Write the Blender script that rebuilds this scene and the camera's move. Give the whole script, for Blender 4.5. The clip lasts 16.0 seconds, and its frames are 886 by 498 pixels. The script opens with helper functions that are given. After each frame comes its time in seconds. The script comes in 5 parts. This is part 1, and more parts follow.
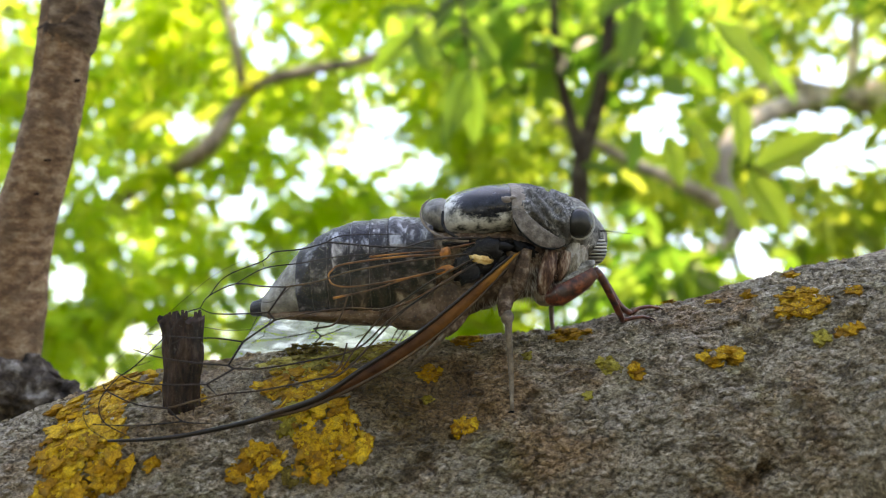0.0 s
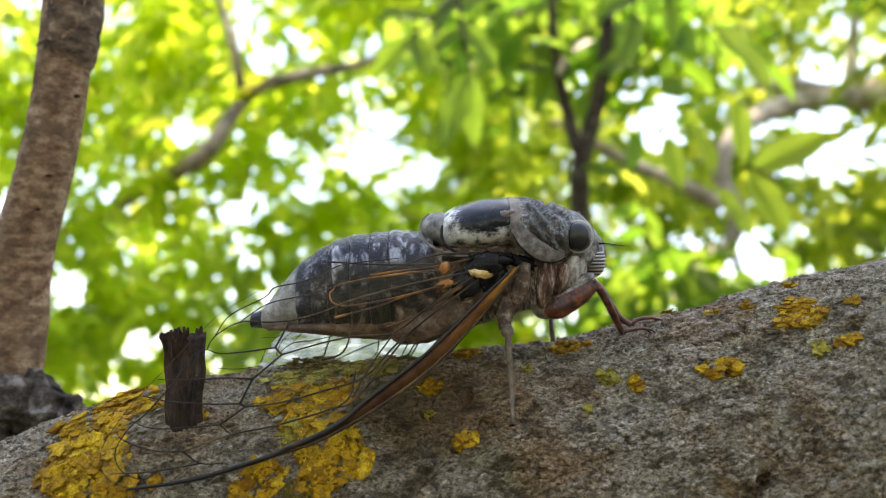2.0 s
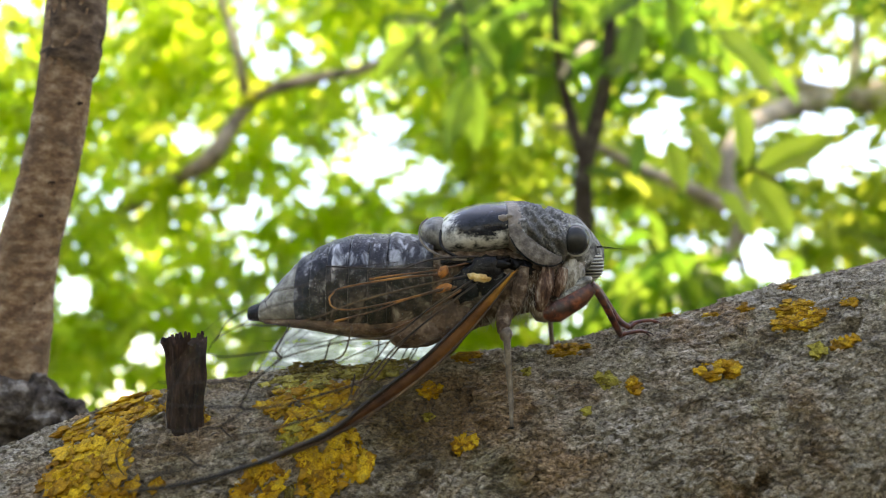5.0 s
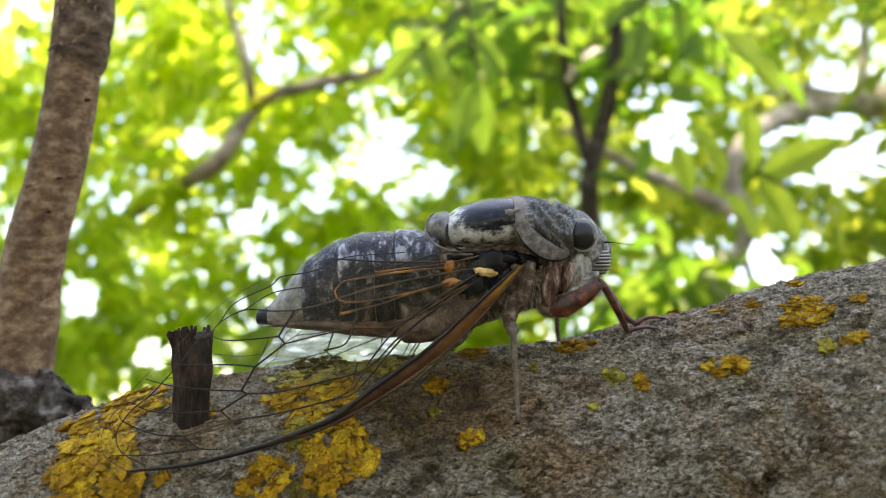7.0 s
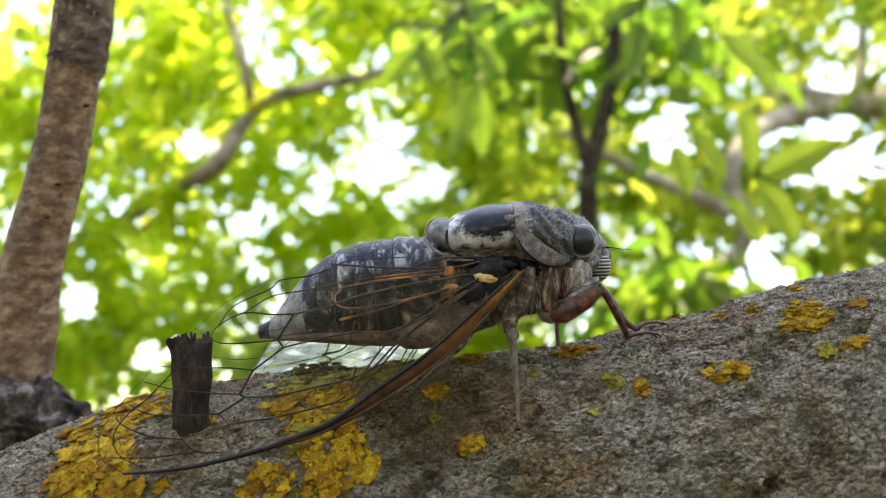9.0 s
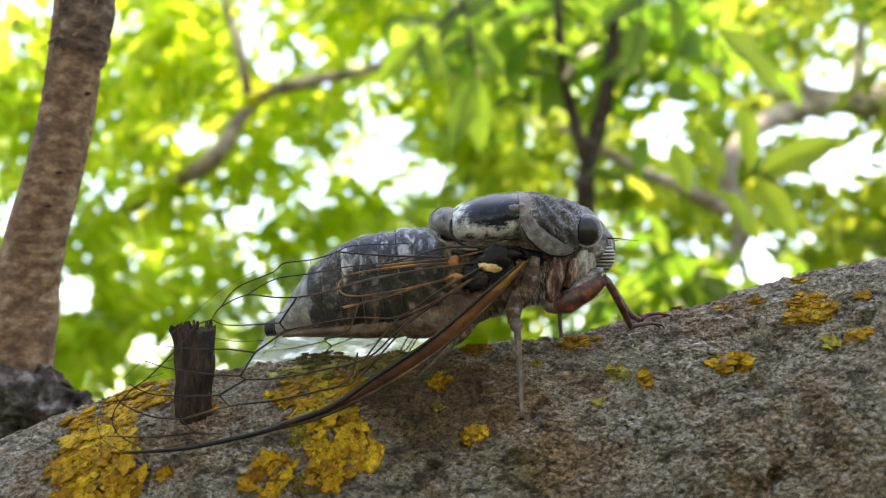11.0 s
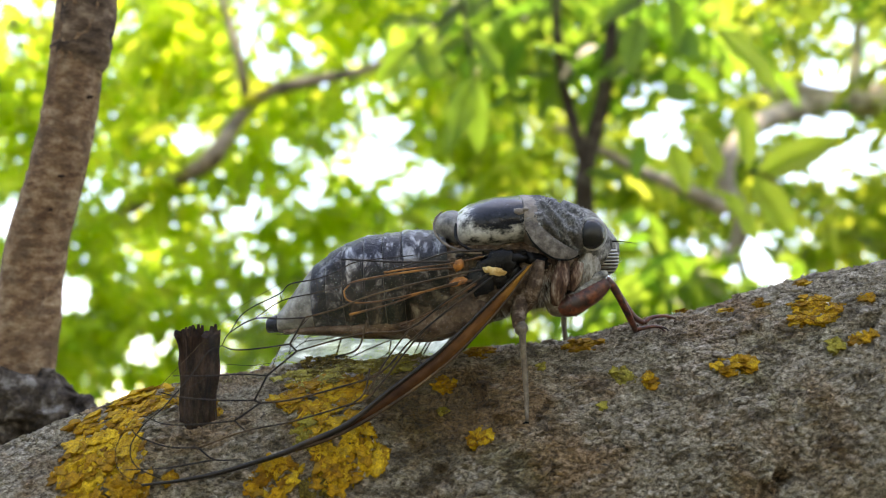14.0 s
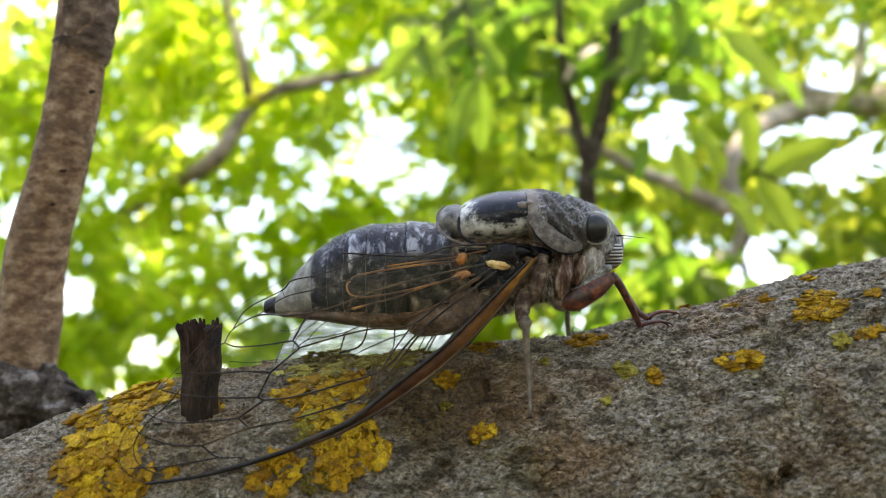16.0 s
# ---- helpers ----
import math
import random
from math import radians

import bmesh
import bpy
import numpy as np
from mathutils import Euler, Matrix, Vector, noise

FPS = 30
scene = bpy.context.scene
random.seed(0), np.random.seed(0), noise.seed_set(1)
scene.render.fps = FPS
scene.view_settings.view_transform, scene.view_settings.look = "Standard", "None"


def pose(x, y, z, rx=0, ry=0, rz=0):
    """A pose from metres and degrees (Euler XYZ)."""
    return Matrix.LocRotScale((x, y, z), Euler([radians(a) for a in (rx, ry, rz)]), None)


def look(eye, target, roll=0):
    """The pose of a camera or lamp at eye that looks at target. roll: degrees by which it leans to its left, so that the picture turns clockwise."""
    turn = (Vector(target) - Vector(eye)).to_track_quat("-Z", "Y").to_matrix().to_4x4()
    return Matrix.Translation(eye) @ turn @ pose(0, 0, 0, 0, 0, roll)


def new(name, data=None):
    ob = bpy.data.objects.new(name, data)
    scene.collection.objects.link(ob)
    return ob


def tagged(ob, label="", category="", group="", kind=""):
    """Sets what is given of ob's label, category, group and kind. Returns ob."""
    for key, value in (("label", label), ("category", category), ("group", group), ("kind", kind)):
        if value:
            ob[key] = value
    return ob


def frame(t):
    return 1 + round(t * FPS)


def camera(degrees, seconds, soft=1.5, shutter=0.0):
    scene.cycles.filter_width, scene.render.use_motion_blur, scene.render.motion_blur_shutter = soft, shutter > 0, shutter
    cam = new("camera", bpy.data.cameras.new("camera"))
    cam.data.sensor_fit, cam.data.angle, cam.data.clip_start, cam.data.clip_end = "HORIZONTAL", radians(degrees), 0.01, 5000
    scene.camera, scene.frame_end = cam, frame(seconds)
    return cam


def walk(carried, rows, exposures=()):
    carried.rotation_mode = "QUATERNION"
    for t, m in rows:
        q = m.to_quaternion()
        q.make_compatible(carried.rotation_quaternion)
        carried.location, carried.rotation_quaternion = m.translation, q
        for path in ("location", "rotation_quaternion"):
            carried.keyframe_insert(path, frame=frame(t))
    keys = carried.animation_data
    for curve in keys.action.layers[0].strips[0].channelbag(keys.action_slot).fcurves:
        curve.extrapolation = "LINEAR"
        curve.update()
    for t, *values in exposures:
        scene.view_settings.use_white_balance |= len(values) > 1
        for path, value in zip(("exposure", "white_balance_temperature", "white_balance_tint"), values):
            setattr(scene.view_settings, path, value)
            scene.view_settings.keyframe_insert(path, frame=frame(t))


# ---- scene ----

# All near things are laid out in millimetres in the "stage" axes: x along the branch, y up the picture, z towards the lens.
EXPO, SKYS = 2.55, 0.15
REACH = 62.5                       # mm from the lens to the insect's middle plane
VIEW = pose(0, 0, 1.6, 104, 0, 0)  # the lens, 1.6 m over the ground, tilted 14 degrees up


def stage(x, y, z):
    return VIEW @ Matrix.Translation(Vector((x, y, z - REACH)) * 0.001)


# ---------------------------------------------------------------- camera
cam = camera(60, 16.0, soft=1.0, shutter=0.2)
cam.data.dof.use_dof = True
cam.data.dof.focus_distance = 0.0595
cam.data.dof.aperture_fstop = 38.0

# seconds, shift in mm along the lens's axes, turn in degrees
PATH = [
    (0, 0.736, 0.255, -0.033, -0.694, -0.51, 0.492),
    (0.5, 0.478, 0.377, -0.038, -0.727, -0.625, 0.295),
    (1, 0.319, 0.58, -0.016, -0.859, -0.684, 0.239),
    (1.5, 0.283, 0.595, -0.171, -0.867, -0.824, 0.469),
    (2, 0.826, 1.223, 0.263, -0.547, -0.459, -0.07),
    (2.5, 0.729, 0.583, 0.161, -0.576, -0.195, 0.252),
    (3, 0.812, 0.832, 0.426, -0.55, -0.172, 0.045),
    (3.5, 0.921, 0.643, 0.331, -0.396, -0.068, -0.168),
    (4, 0.996, 1.201, 0.442, -0.318, -0.264, -0.242),
    (6.5, 1.543, 0.964, 0.826, -0.011, 0.273, -0.424),
    (7, 1.187, 0.463, 0.569, 0.099, 0.282, -0.196),
    (7.5, 1.321, 0.646, 0.568, 0.02, 0.297, -0.455),
    (8, 0.814, 0.819, 0.482, -0.207, -0.163, -0.295),
    (8.5, 0.88, 0.596, 0.091, 0.201, -0.087, -0.238),
    (9, 1.12, 0.758, 0.494, 0.252, 0.197, -0.34),
    (11.5, 0.489, 0.187, 0.233, -0.105, -0.066, 0.059),
    (12, 0.542, 0.192, 0.139, 0.059, -0.01, -0.178),
    (12.5, 0.414, 0.067, 0.258, 0.02, 0.052, -0.046),
    (13, 0.337, 0.303, 0.417, 0.059, 0.032, -0.087),
    (13.5, 0.123, 0.236, 0.296, 0.119, 0.083, -0.135),
    (14, 0.041, 0.568, 0.345, -0.087, -0.19, -0.121),
    (14.5, -0.009, 0.363, 0.345, -0.259, -0.047, 0.051),
    (15, -0.054, 0.433, 0.385, -0.179, 0.091, -0.055),
    (15.5, -0.073, 0.056, 0.074, -0.209, -0.112, 0.045),
    (16, 0, 0, 0, 0, 0, 0),
]


def lens_pose(sx, sy, sz, wx, wy, wz):
    turn = Vector((radians(wx), radians(wy), radians(wz)))
    spin = Matrix.Rotation(turn.length, 4, turn) if turn.length > 0 else Matrix.Identity(4)
    return VIEW @ Matrix.Translation(Vector((sx, sy, sz)) * 0.001) @ spin


walk(cam, [(row[0], lens_pose(*row[1:])) for row in PATH], exposures=[(0, EXPO, 9300, 20), (16, EXPO, 9300, 20)])

# ---------------------------------------------------------------- sky and sun
SUN_UP, SUN_TURN = 69, 40          # degrees: height, and bearing from straight ahead (to the right)
world = bpy.data.worlds.new("sky")
scene.world = world
world.use_nodes = True
sky = world.node_tree.nodes.new("ShaderNodeTexSky")
sky.sky_type, sky.sun_disc = "NISHITA", False
sky.sun_elevation, sky.sun_rotation = radians(SUN_UP), radians(SUN_TURN)
sky.dust_density = 0.2
back = world.node_tree.nodes["Background"]
back.inputs["Strength"].default_value = SKYS
world.node_tree.links.new(sky.outputs[0], back.inputs["Color"])
sun_data = bpy.data.lights.new("sun", "SUN")
sun_data.energy, sun_data.angle, sun_data.color = 2.0, radians(0.5), (1.0, 0.97, 0.91)
sun = new("sun", sun_data)
sun_way = Vector((math.sin(radians(SUN_TURN)) * math.cos(radians(SUN_UP)), math.cos(radians(SUN_TURN)) * math.cos(radians(SUN_UP)), math.sin(radians(SUN_UP))))
sun.matrix_world = look(sun_way * 20, (0, 0, 0))


# ---------------------------------------------------------------- materials
def material(name, rough=0.6, spec=0.5):
    mat = bpy.data.materials.new(name)
    mat.use_nodes = True
    tree = mat.node_tree
    shader = tree.nodes["Principled BSDF"]
    shader.inputs["Roughness"].default_value = rough
    shader.inputs["Specular IOR Level"].default_value = spec
    return mat, tree, shader


def node(tree, kind, **values):
    n = tree.nodes.new(kind)
    for key, value in values.items():
        n.inputs[key.replace("_", " ")].default_value = value
    return n


def coords(tree, scale, stretch=(1, 1, 1)):
    """Object coordinates; scale is in features per millimetre."""
    tex = tree.nodes.new("ShaderNodeTexCoord")
    mapping = tree.nodes.new("ShaderNodeMapping")
    mapping.inputs["Scale"].default_value = [1000 * scale * s for s in stretch]
    tree.links.new(tex.outputs["Object"], mapping.inputs["Vector"])
    return mapping.outputs[0]


def noise_of(tree, scale, detail=4, rough=0.6, stretch=(1, 1, 1), distort=0.0):
    n = tree.nodes.new("ShaderNodeTexNoise")
    n.inputs["Scale"].default_value = 1.0
    n.inputs["Detail"].default_value, n.inputs["Roughness"].default_value, n.inputs["Distortion"].default_value = detail, rough, distort
    tree.links.new(coords(tree, scale, stretch), n.inputs["Vector"])
    return n.outputs["Fac"]


def ramp(tree, fac, stops):
    r = tree.nodes.new("ShaderNodeValToRGB")
    el = r.color_ramp.elements
    while len(el) < len(stops):
        el.new(0.5)
    for e, (at, col) in zip(el, stops):
        e.position, e.color = at, (*col, 1)
    tree.links.new(fac, r.inputs["Fac"])
    return r.outputs["Color"]


def blend(tree, fac, a, b, mode="MIX"):
    m = tree.nodes.new("ShaderNodeMix")
    m.data_type, m.blend_type = "RGBA", mode
    for socket, value in ((m.inputs[0], fac), (m.inputs[6], a), (m.inputs[7], b)):
        if isinstance(value, (tuple, float, int)):
            socket.default_value = value if isinstance(value, (float, int)) else (*value, 1)
        else:
            tree.links.new(value, socket)
    return m.outputs[2]


def bump(tree, shader, height, mm_deep, strength=1.0):
    b = tree.nodes.new("ShaderNodeBump")
    b.inputs["Distance"].default_value, b.inputs["Strength"].default_value = mm_deep * 0.001, strength
    tree.links.new(height, b.inputs["Height"])
    tree.links.new(b.outputs[0], shader.inputs["Normal"])


def mottled(name, stops, scale, rough=0.6, spec=0.5, deep=0.0, deep_scale=None, detail=5, stretch=(1, 1, 1), stain=None, stain_scale=0.1):
    """A surface with two scales of colour and a fine relief."""
    mat, tree, shader = material(name, rough, spec)
    col = ramp(tree, noise_of(tree, scale, detail, 0.65, stretch), stops)
    if stain:
        mask = ramp(tree, noise_of(tree, stain_scale, 3), [(0.45, (0, 0, 0)), (0.68, (1, 1, 1))])
        col = blend(tree, mask, col, stain)
    tree.links.new(col, shader.inputs["Base Color"])
    if deep:
        bump(tree, shader, noise_of(tree, deep_scale or scale * 3, 4, 0.6, stretch), deep)
    return mat


def bark_material():
    """Fine flaky grey bark: pale grain, greenish and brown stains, dark pores."""
    mat, tree, shader = material("grey bark", 0.55, 0.35)
    slant = (0.62, 1, 1)
    fine = noise_of(tree, 4.2, 7, 0.72, slant, 0.25)
    grain = ramp(tree, fine, [(0.37, (0.105, 0.076, 0.048)), (0.46, (0.315, 0.258, 0.182)), (0.55, (0.525, 0.448, 0.338)), (0.66, (0.85, 0.765, 0.615))])
    broad = ramp(tree, noise_of(tree, 0.75, 6, 0.62, slant, 0.4), [(0.38, (0.36, 0.33, 0.28)), (0.47, (0.80, 0.79, 0.76)), (0.60, (1.0, 1.0, 1.0))])
    col = blend(tree, 1.0, grain, broad, "MULTIPLY")
    green = ramp(tree, noise_of(tree, 0.14, 5, 0.65), [(0.52, (0, 0, 0)), (0.66, (1, 1, 1))])
    col = blend(tree, green, col, blend(tree, 0.75, col, (0.62, 0.64, 0.40), "MULTIPLY"))
    brown = ramp(tree, noise_of(tree, 0.085, 6, 0.68, (1, 1, 1), 0.8), [(0.47, (0, 0, 0)), (0.60, (1, 1, 1))])
    col = blend(tree, brown, col, blend(tree, 0.85, col, (0.80, 0.57, 0.38), "MULTIPLY"))
    # the insect's soft shade painted olive-brown beside the lichen, about a centimetre across
    tex = tree.nodes.new("ShaderNodeTexCoord")
    away = tree.nodes.new("ShaderNodeVectorMath")
    away.operation = "DISTANCE"
    away.inputs[1].default_value = (0.0002, 0.0118, 0.0085)
    tree.links.new(tex.outputs["Object"], away.inputs[0])
    ragged = tree.nodes.new("ShaderNodeMath")
    ragged.operation = "MULTIPLY_ADD"
    tree.links.new(noise_of(tree, 0.35, 5, 0.65), ragged.inputs[0])
    ragged.inputs[1].default_value = 0.008
    tree.links.new(away.outputs["Value"], ragged.inputs[2])
    body_shade = tree.nodes.new("ShaderNodeMapRange")
    tree.links.new(ragged.outputs[0], body_shade.inputs["Value"])
    body_shade.inputs["From Min"].default_value, body_shade.inputs["From Max"].default_value = 0.0108, 0.0072
    col = blend(tree, body_shade.outputs[0], col, blend(tree, 0.9, col, (0.46, 0.40, 0.27), "MULTIPLY"))
    pores = ramp(tree, noise_of(tree, 0.42, 6, 0.72, slant, 1.2), [(0.66, (0, 0, 0)), (0.70, (0.9, 0.9, 0.9))])
    col = blend(tree, pores, col, (0.060, 0.040, 0.026))
    specks = ramp(tree, noise_of(tree, 1.5, 4, 0.6, slant), [(0.66, (0, 0, 0)), (0.73, (0.6, 0.6, 0.6))])
    col = blend(tree, specks, col, (0.075, 0.060, 0.045))
    tree.links.new(col, shader.inputs["Base Color"])
    bump(tree, shader, blend(tree, 0.35, fine, noise_of(tree, 1.6, 5, 0.6, slant, 0.3)), 0.7)
    return mat


def membrane_material(name, tint, haze, shine=0.12, cloud=(0.8, 0.82, 0.78)):
    mat = bpy.data.materials.new(name)
    mat.use_nodes = True
    tree = mat.node_tree
    tree.nodes.remove(tree.nodes["Principled BSDF"])
    clear = node(tree, "ShaderNodeBsdfTransparent")
    clear.inputs["Color"].default_value = (*tint, 1)
    gloss = node(tree, "ShaderNodeBsdfGlossy", Roughness=0.12)
    gloss.inputs["Color"].default_value = (0.9, 0.92, 0.9, 1)
    bumpy = tree.nodes.new("ShaderNodeBump")
    bumpy.inputs["Distance"].default_value = 0.0002
    tree.links.new(noise_of(tree, 0.5, 3), bumpy.inputs["Height"])
    tree.links.new(bumpy.outputs[0], gloss.inputs["Normal"])
    fres = tree.nodes.new("ShaderNodeFresnel")
    fres.inputs["IOR"].default_value = 1.45
    milk = node(tree, "ShaderNodeBsdfTranslucent")
    milk.inputs["Color"].default_value = (*cloud, 1)
    a, b = tree.nodes.new("ShaderNodeMixShader"), tree.nodes.new("ShaderNodeMixShader")
    # milky streaks: sky sheen put into the membrane as colour
    streaks = ramp(tree, noise_of(tree, 0.8, 6, 0.65, (0.4, 1.3, 1.0), 0.9), [(0.32, (haze[0],) * 3), (0.50, ((haze[0] + haze[1]) * 0.4,) * 3), (0.64, (haze[1],) * 3)])
    tree.links.new(streaks, a.inputs[0])
    tree.links.new(clear.outputs[0], a.inputs[1])
    tree.links.new(milk.outputs[0], a.inputs[2])
    part_of = tree.nodes.new("ShaderNodeMath")
    part_of.operation = "MULTIPLY"
    part_of.inputs[1].default_value = shine
    tree.links.new(fres.outputs[0], part_of.inputs[0])
    tree.links.new(part_of.outputs[0], b.inputs[0])
    tree.links.new(a.outputs[0], b.inputs[1])
    tree.links.new(gloss.outputs[0], b.inputs[2])
    tree.links.new(b.outputs[0], tree.nodes["Material Output"].inputs["Surface"])
    return mat


def leaf_material(name, tones, through_tones):
    """Leaf with a waxy face; light also comes through the blade."""
    mat, tree, shader = material(name, 0.42, 0.4)
    info = tree.nodes.new("ShaderNodeNewGeometry")
    shade = ramp(tree, info.outputs["Random Per Island"], tones)
    spots = noise_of(tree, 0.12, 3)
    shade = blend(tree, ramp(tree, spots, [(0.4, (0, 0, 0)), (0.75, (0.5, 0.5, 0.5))]), shade, (0.16, 0.17, 0.05))
    tree.links.new(shade, shader.inputs["Base Color"])
    trans = tree.nodes.new("ShaderNodeBsdfTranslucent")
    tree.links.new(ramp(tree, info.outputs["Random Per Island"], through_tones), trans.inputs["Color"])
    mix = tree.nodes.new("ShaderNodeMixShader")
    mix.inputs[0].default_value = 0.72
    tree.links.new(shader.outputs[0], mix.inputs[1])
    tree.links.new(trans.outputs[0], mix.inputs[2])
    tree.links.new(mix.outputs[0], tree.nodes["Material Output"].inputs["Surface"])
    return mat


def wood_material(name, stops, scale=0.4):
    return mottled(name, stops, scale, 0.85, 0.2, 0.25, scale * 2.5, 6, (1, 1, 0.6), (0.10, 0.085, 0.06), scale * 0.3)


M_BARK = bark_material()
M_SHOOT = mottled("brown shoot bark", [(0.36, (0.10, 0.052, 0.028)), (0.5, (0.23, 0.135, 0.074)), (0.68, (0.40, 0.29, 0.19))], 1.1, 0.8, 0.25, 0.25, 1.5, 6, (0.6, 1, 0.6), (0.11, 0.065, 0.038), 0.45)
M_NODE = mottled("dark leaf-scar bark", [(0.38, (0.040, 0.026, 0.018)), (0.52, (0.13, 0.085, 0.056)), (0.68, (0.30, 0.22, 0.155))], 0.6, 0.8, 0.2, 0.35, 1.0, 6, (0.5, 1, 0.5))
M_COXA = mottled("red-brown streaked hip", [(0.40, (0.040, 0.018, 0.012)), (0.50, (0.12, 0.060, 0.038)), (0.58, (0.28, 0.19, 0.14)), (0.68, (0.56, 0.49, 0.42))], 1.1, 0.6, 0.3, 0.15, 3.0, 5, (1.6, 0.35, 1))
M_STUB = mottled("dead wood", [(0.36, (0.012, 0.007, 0.005)), (0.54, (0.038, 0.021, 0.014)), (0.74, (0.105, 0.062, 0.042))], 1.2, 0.9, 0.15, 0.35, 2.0, 6, (1.4, 0.35, 1.4))
M_SCAR = mottled("rough collar bark", [(0.36, (0.018, 0.014, 0.011)), (0.52, (0.075, 0.058, 0.045)), (0.68, (0.30, 0.27, 0.24))], 0.55, 0.9, 0.2, 0.8, 1.0)
def lichen_material(name, low, mid, high):
    mat, tree, shader = material(name, 0.8, 0.2)
    info = tree.nodes.new("ShaderNodeObjectInfo")
    tone = ramp(tree, info.outputs["Random"], [(0.0, low), (0.45, mid), (1.0, high)])
    grain = ramp(tree, noise_of(tree, 3.0, 6, 0.7), [(0.35, (0.35, 0.30, 0.25)), (0.6, (1, 1, 1))])
    worn = ramp(tree, noise_of(tree, 0.5, 4), [(0.52, (0, 0, 0)), (0.72, (0.75, 0.75, 0.75))])
    col = blend(tree, worn, blend(tree, 0.9, tone, grain, "MULTIPLY"), (0.16, 0.11, 0.03))
    tree.links.new(col, shader.inputs["Base Color"])
    bump(tree, shader, noise_of(tree, 6.0, 4), 0.12)
    return mat


M_LICHEN = lichen_material("yellow lichen", (0.26, 0.112, 0.004), (0.52, 0.262, 0.008), (0.74, 0.46, 0.022))
M_LICHEN_G = lichen_material("greenish lichen", (0.16, 0.12, 0.012), (0.36, 0.29, 0.03), (0.52, 0.46, 0.09))
M_MOSS = mottled("dark moss", [(0.36, (0.07, 0.05, 0.012)), (0.5, (0.17, 0.12, 0.025)), (0.66, (0.36, 0.26, 0.05))], 1.5, 0.95, 0.1, 0.3, 4.0)


# insect materials
def patterned_back():
    """Mesonotum: pale waxy ends, a black middle band, light streaks."""
    mat, tree, shader = material("mesonotum", 0.26, 0.3)
    tex = tree.nodes.new("ShaderNodeTexCoord")
    split = tree.nodes.new("ShaderNodeSeparateXYZ")
    tree.links.new(tex.outputs["Generated"], split.inputs[0])
    wob = noise_of(tree, 0.8, 4)

    def band(source, lo, hi, soft, push):
        add = tree.nodes.new("ShaderNodeMath")
        add.operation = "MULTIPLY_ADD"
        tree.links.new(wob, add.inputs[0])
        add.inputs[1].default_value = push
        tree.links.new(source, add.inputs[2])
        o = push * 0.5
        return ramp(tree, add.outputs[0], [(max(0, lo + o - soft), (0, 0, 0)), (lo + o + soft, (1, 1, 1)), (hi + o - soft, (1, 1, 1)), (min(1, hi + o + soft), (0, 0, 0))])
    def axis(source, mid, half):
        m = tree.nodes.new("ShaderNodeMath")
        m.operation = "MULTIPLY_ADD"
        tree.links.new(source, m.inputs[0])
        m.inputs[1].default_value, m.inputs[2].default_value = 1 / half, -mid / half
        q = tree.nodes.new("ShaderNodeMath")
        q.operation = "POWER"
        ab = tree.nodes.new("ShaderNodeMath")
        ab.operation = "ABSOLUTE"
        tree.links.new(m.outputs[0], ab.inputs[0])
        tree.links.new(ab.outputs[0], q.inputs[0])
        q.inputs[1].default_value = 2.6
        return q.outputs[0]

    total = tree.nodes.new("ShaderNodeMath")
    total.operation = "ADD"
    tree.links.new(axis(split.outputs["X"], 0.58, 0.40), total.inputs[0])
    tree.links.new(axis(split.outputs["Y"], 0.72, 0.40), total.inputs[1])
    ragged = tree.nodes.new("ShaderNodeMath")
    ragged.operation = "MULTIPLY_ADD"
    tree.links.new(noise_of(tree, 1.4, 6, 0.75, (0.5, 1, 1)), ragged.inputs[0])
    ragged.inputs[1].default_value = 2.6
    tree.links.new(total.outputs[0], ragged.inputs[2])
    half = tree.nodes.new("ShaderNodeMath")
    half.operation = "MULTIPLY"
    half.inputs[1].default_value = 0.42
    tree.links.new(ragged.outputs[0], half.inputs[0])
    inside = ramp(tree, half.outputs[0], [(0.80, (1, 1, 1)), (0.98, (0, 0, 0))])
    pale = ramp(tree, noise_of(tree, 1.3, 5), [(0.36, (0.05, 0.05, 0.048)), (0.46, (0.30, 0.30, 0.28)), (0.56, (0.58, 0.58, 0.55)), (0.7, (0.72, 0.72, 0.69))])
    darkc = ramp(tree, noise_of(tree, 1.6, 5), [(0.42, (0.006, 0.007, 0.010)), (0.62, (0.018, 0.020, 0.027)), (0.78, (0.12, 0.125, 0.14))])
    low = band(split.outputs["Y"], -0.3, 0.10, 0.05, 0.1)
    col = blend(tree, inside, pale, darkc)
    col = blend(tree, low, col, (0.03, 0.026, 0.022))
    tree.links.new(col, shader.inputs["Base Color"])
    bump(tree, shader, noise_of(tree, 5.0, 4), 0.02)
    return mat


def striped_face():
    mat, tree, shader = material("striped face", 0.5, 0.5)
    wave = tree.nodes.new("ShaderNodeTexWave")
    wave.bands_direction = "Y"
    wave.inputs["Scale"].default_value, wave.inputs["Distortion"].default_value = 1.15, 1.0
    tree.links.new(coords(tree, 1.0, (0.25, 1, 1)), wave.inputs["Vector"])
    col = ramp(tree, wave.outputs["Fac"], [(0.18, (0.012, 0.012, 0.012)), (0.34, (0.46, 0.45, 0.41))])
    tree.links.new(col, shader.inputs["Base Color"])
    bump(tree, shader, wave.outputs["Fac"], 0.12)
    return mat


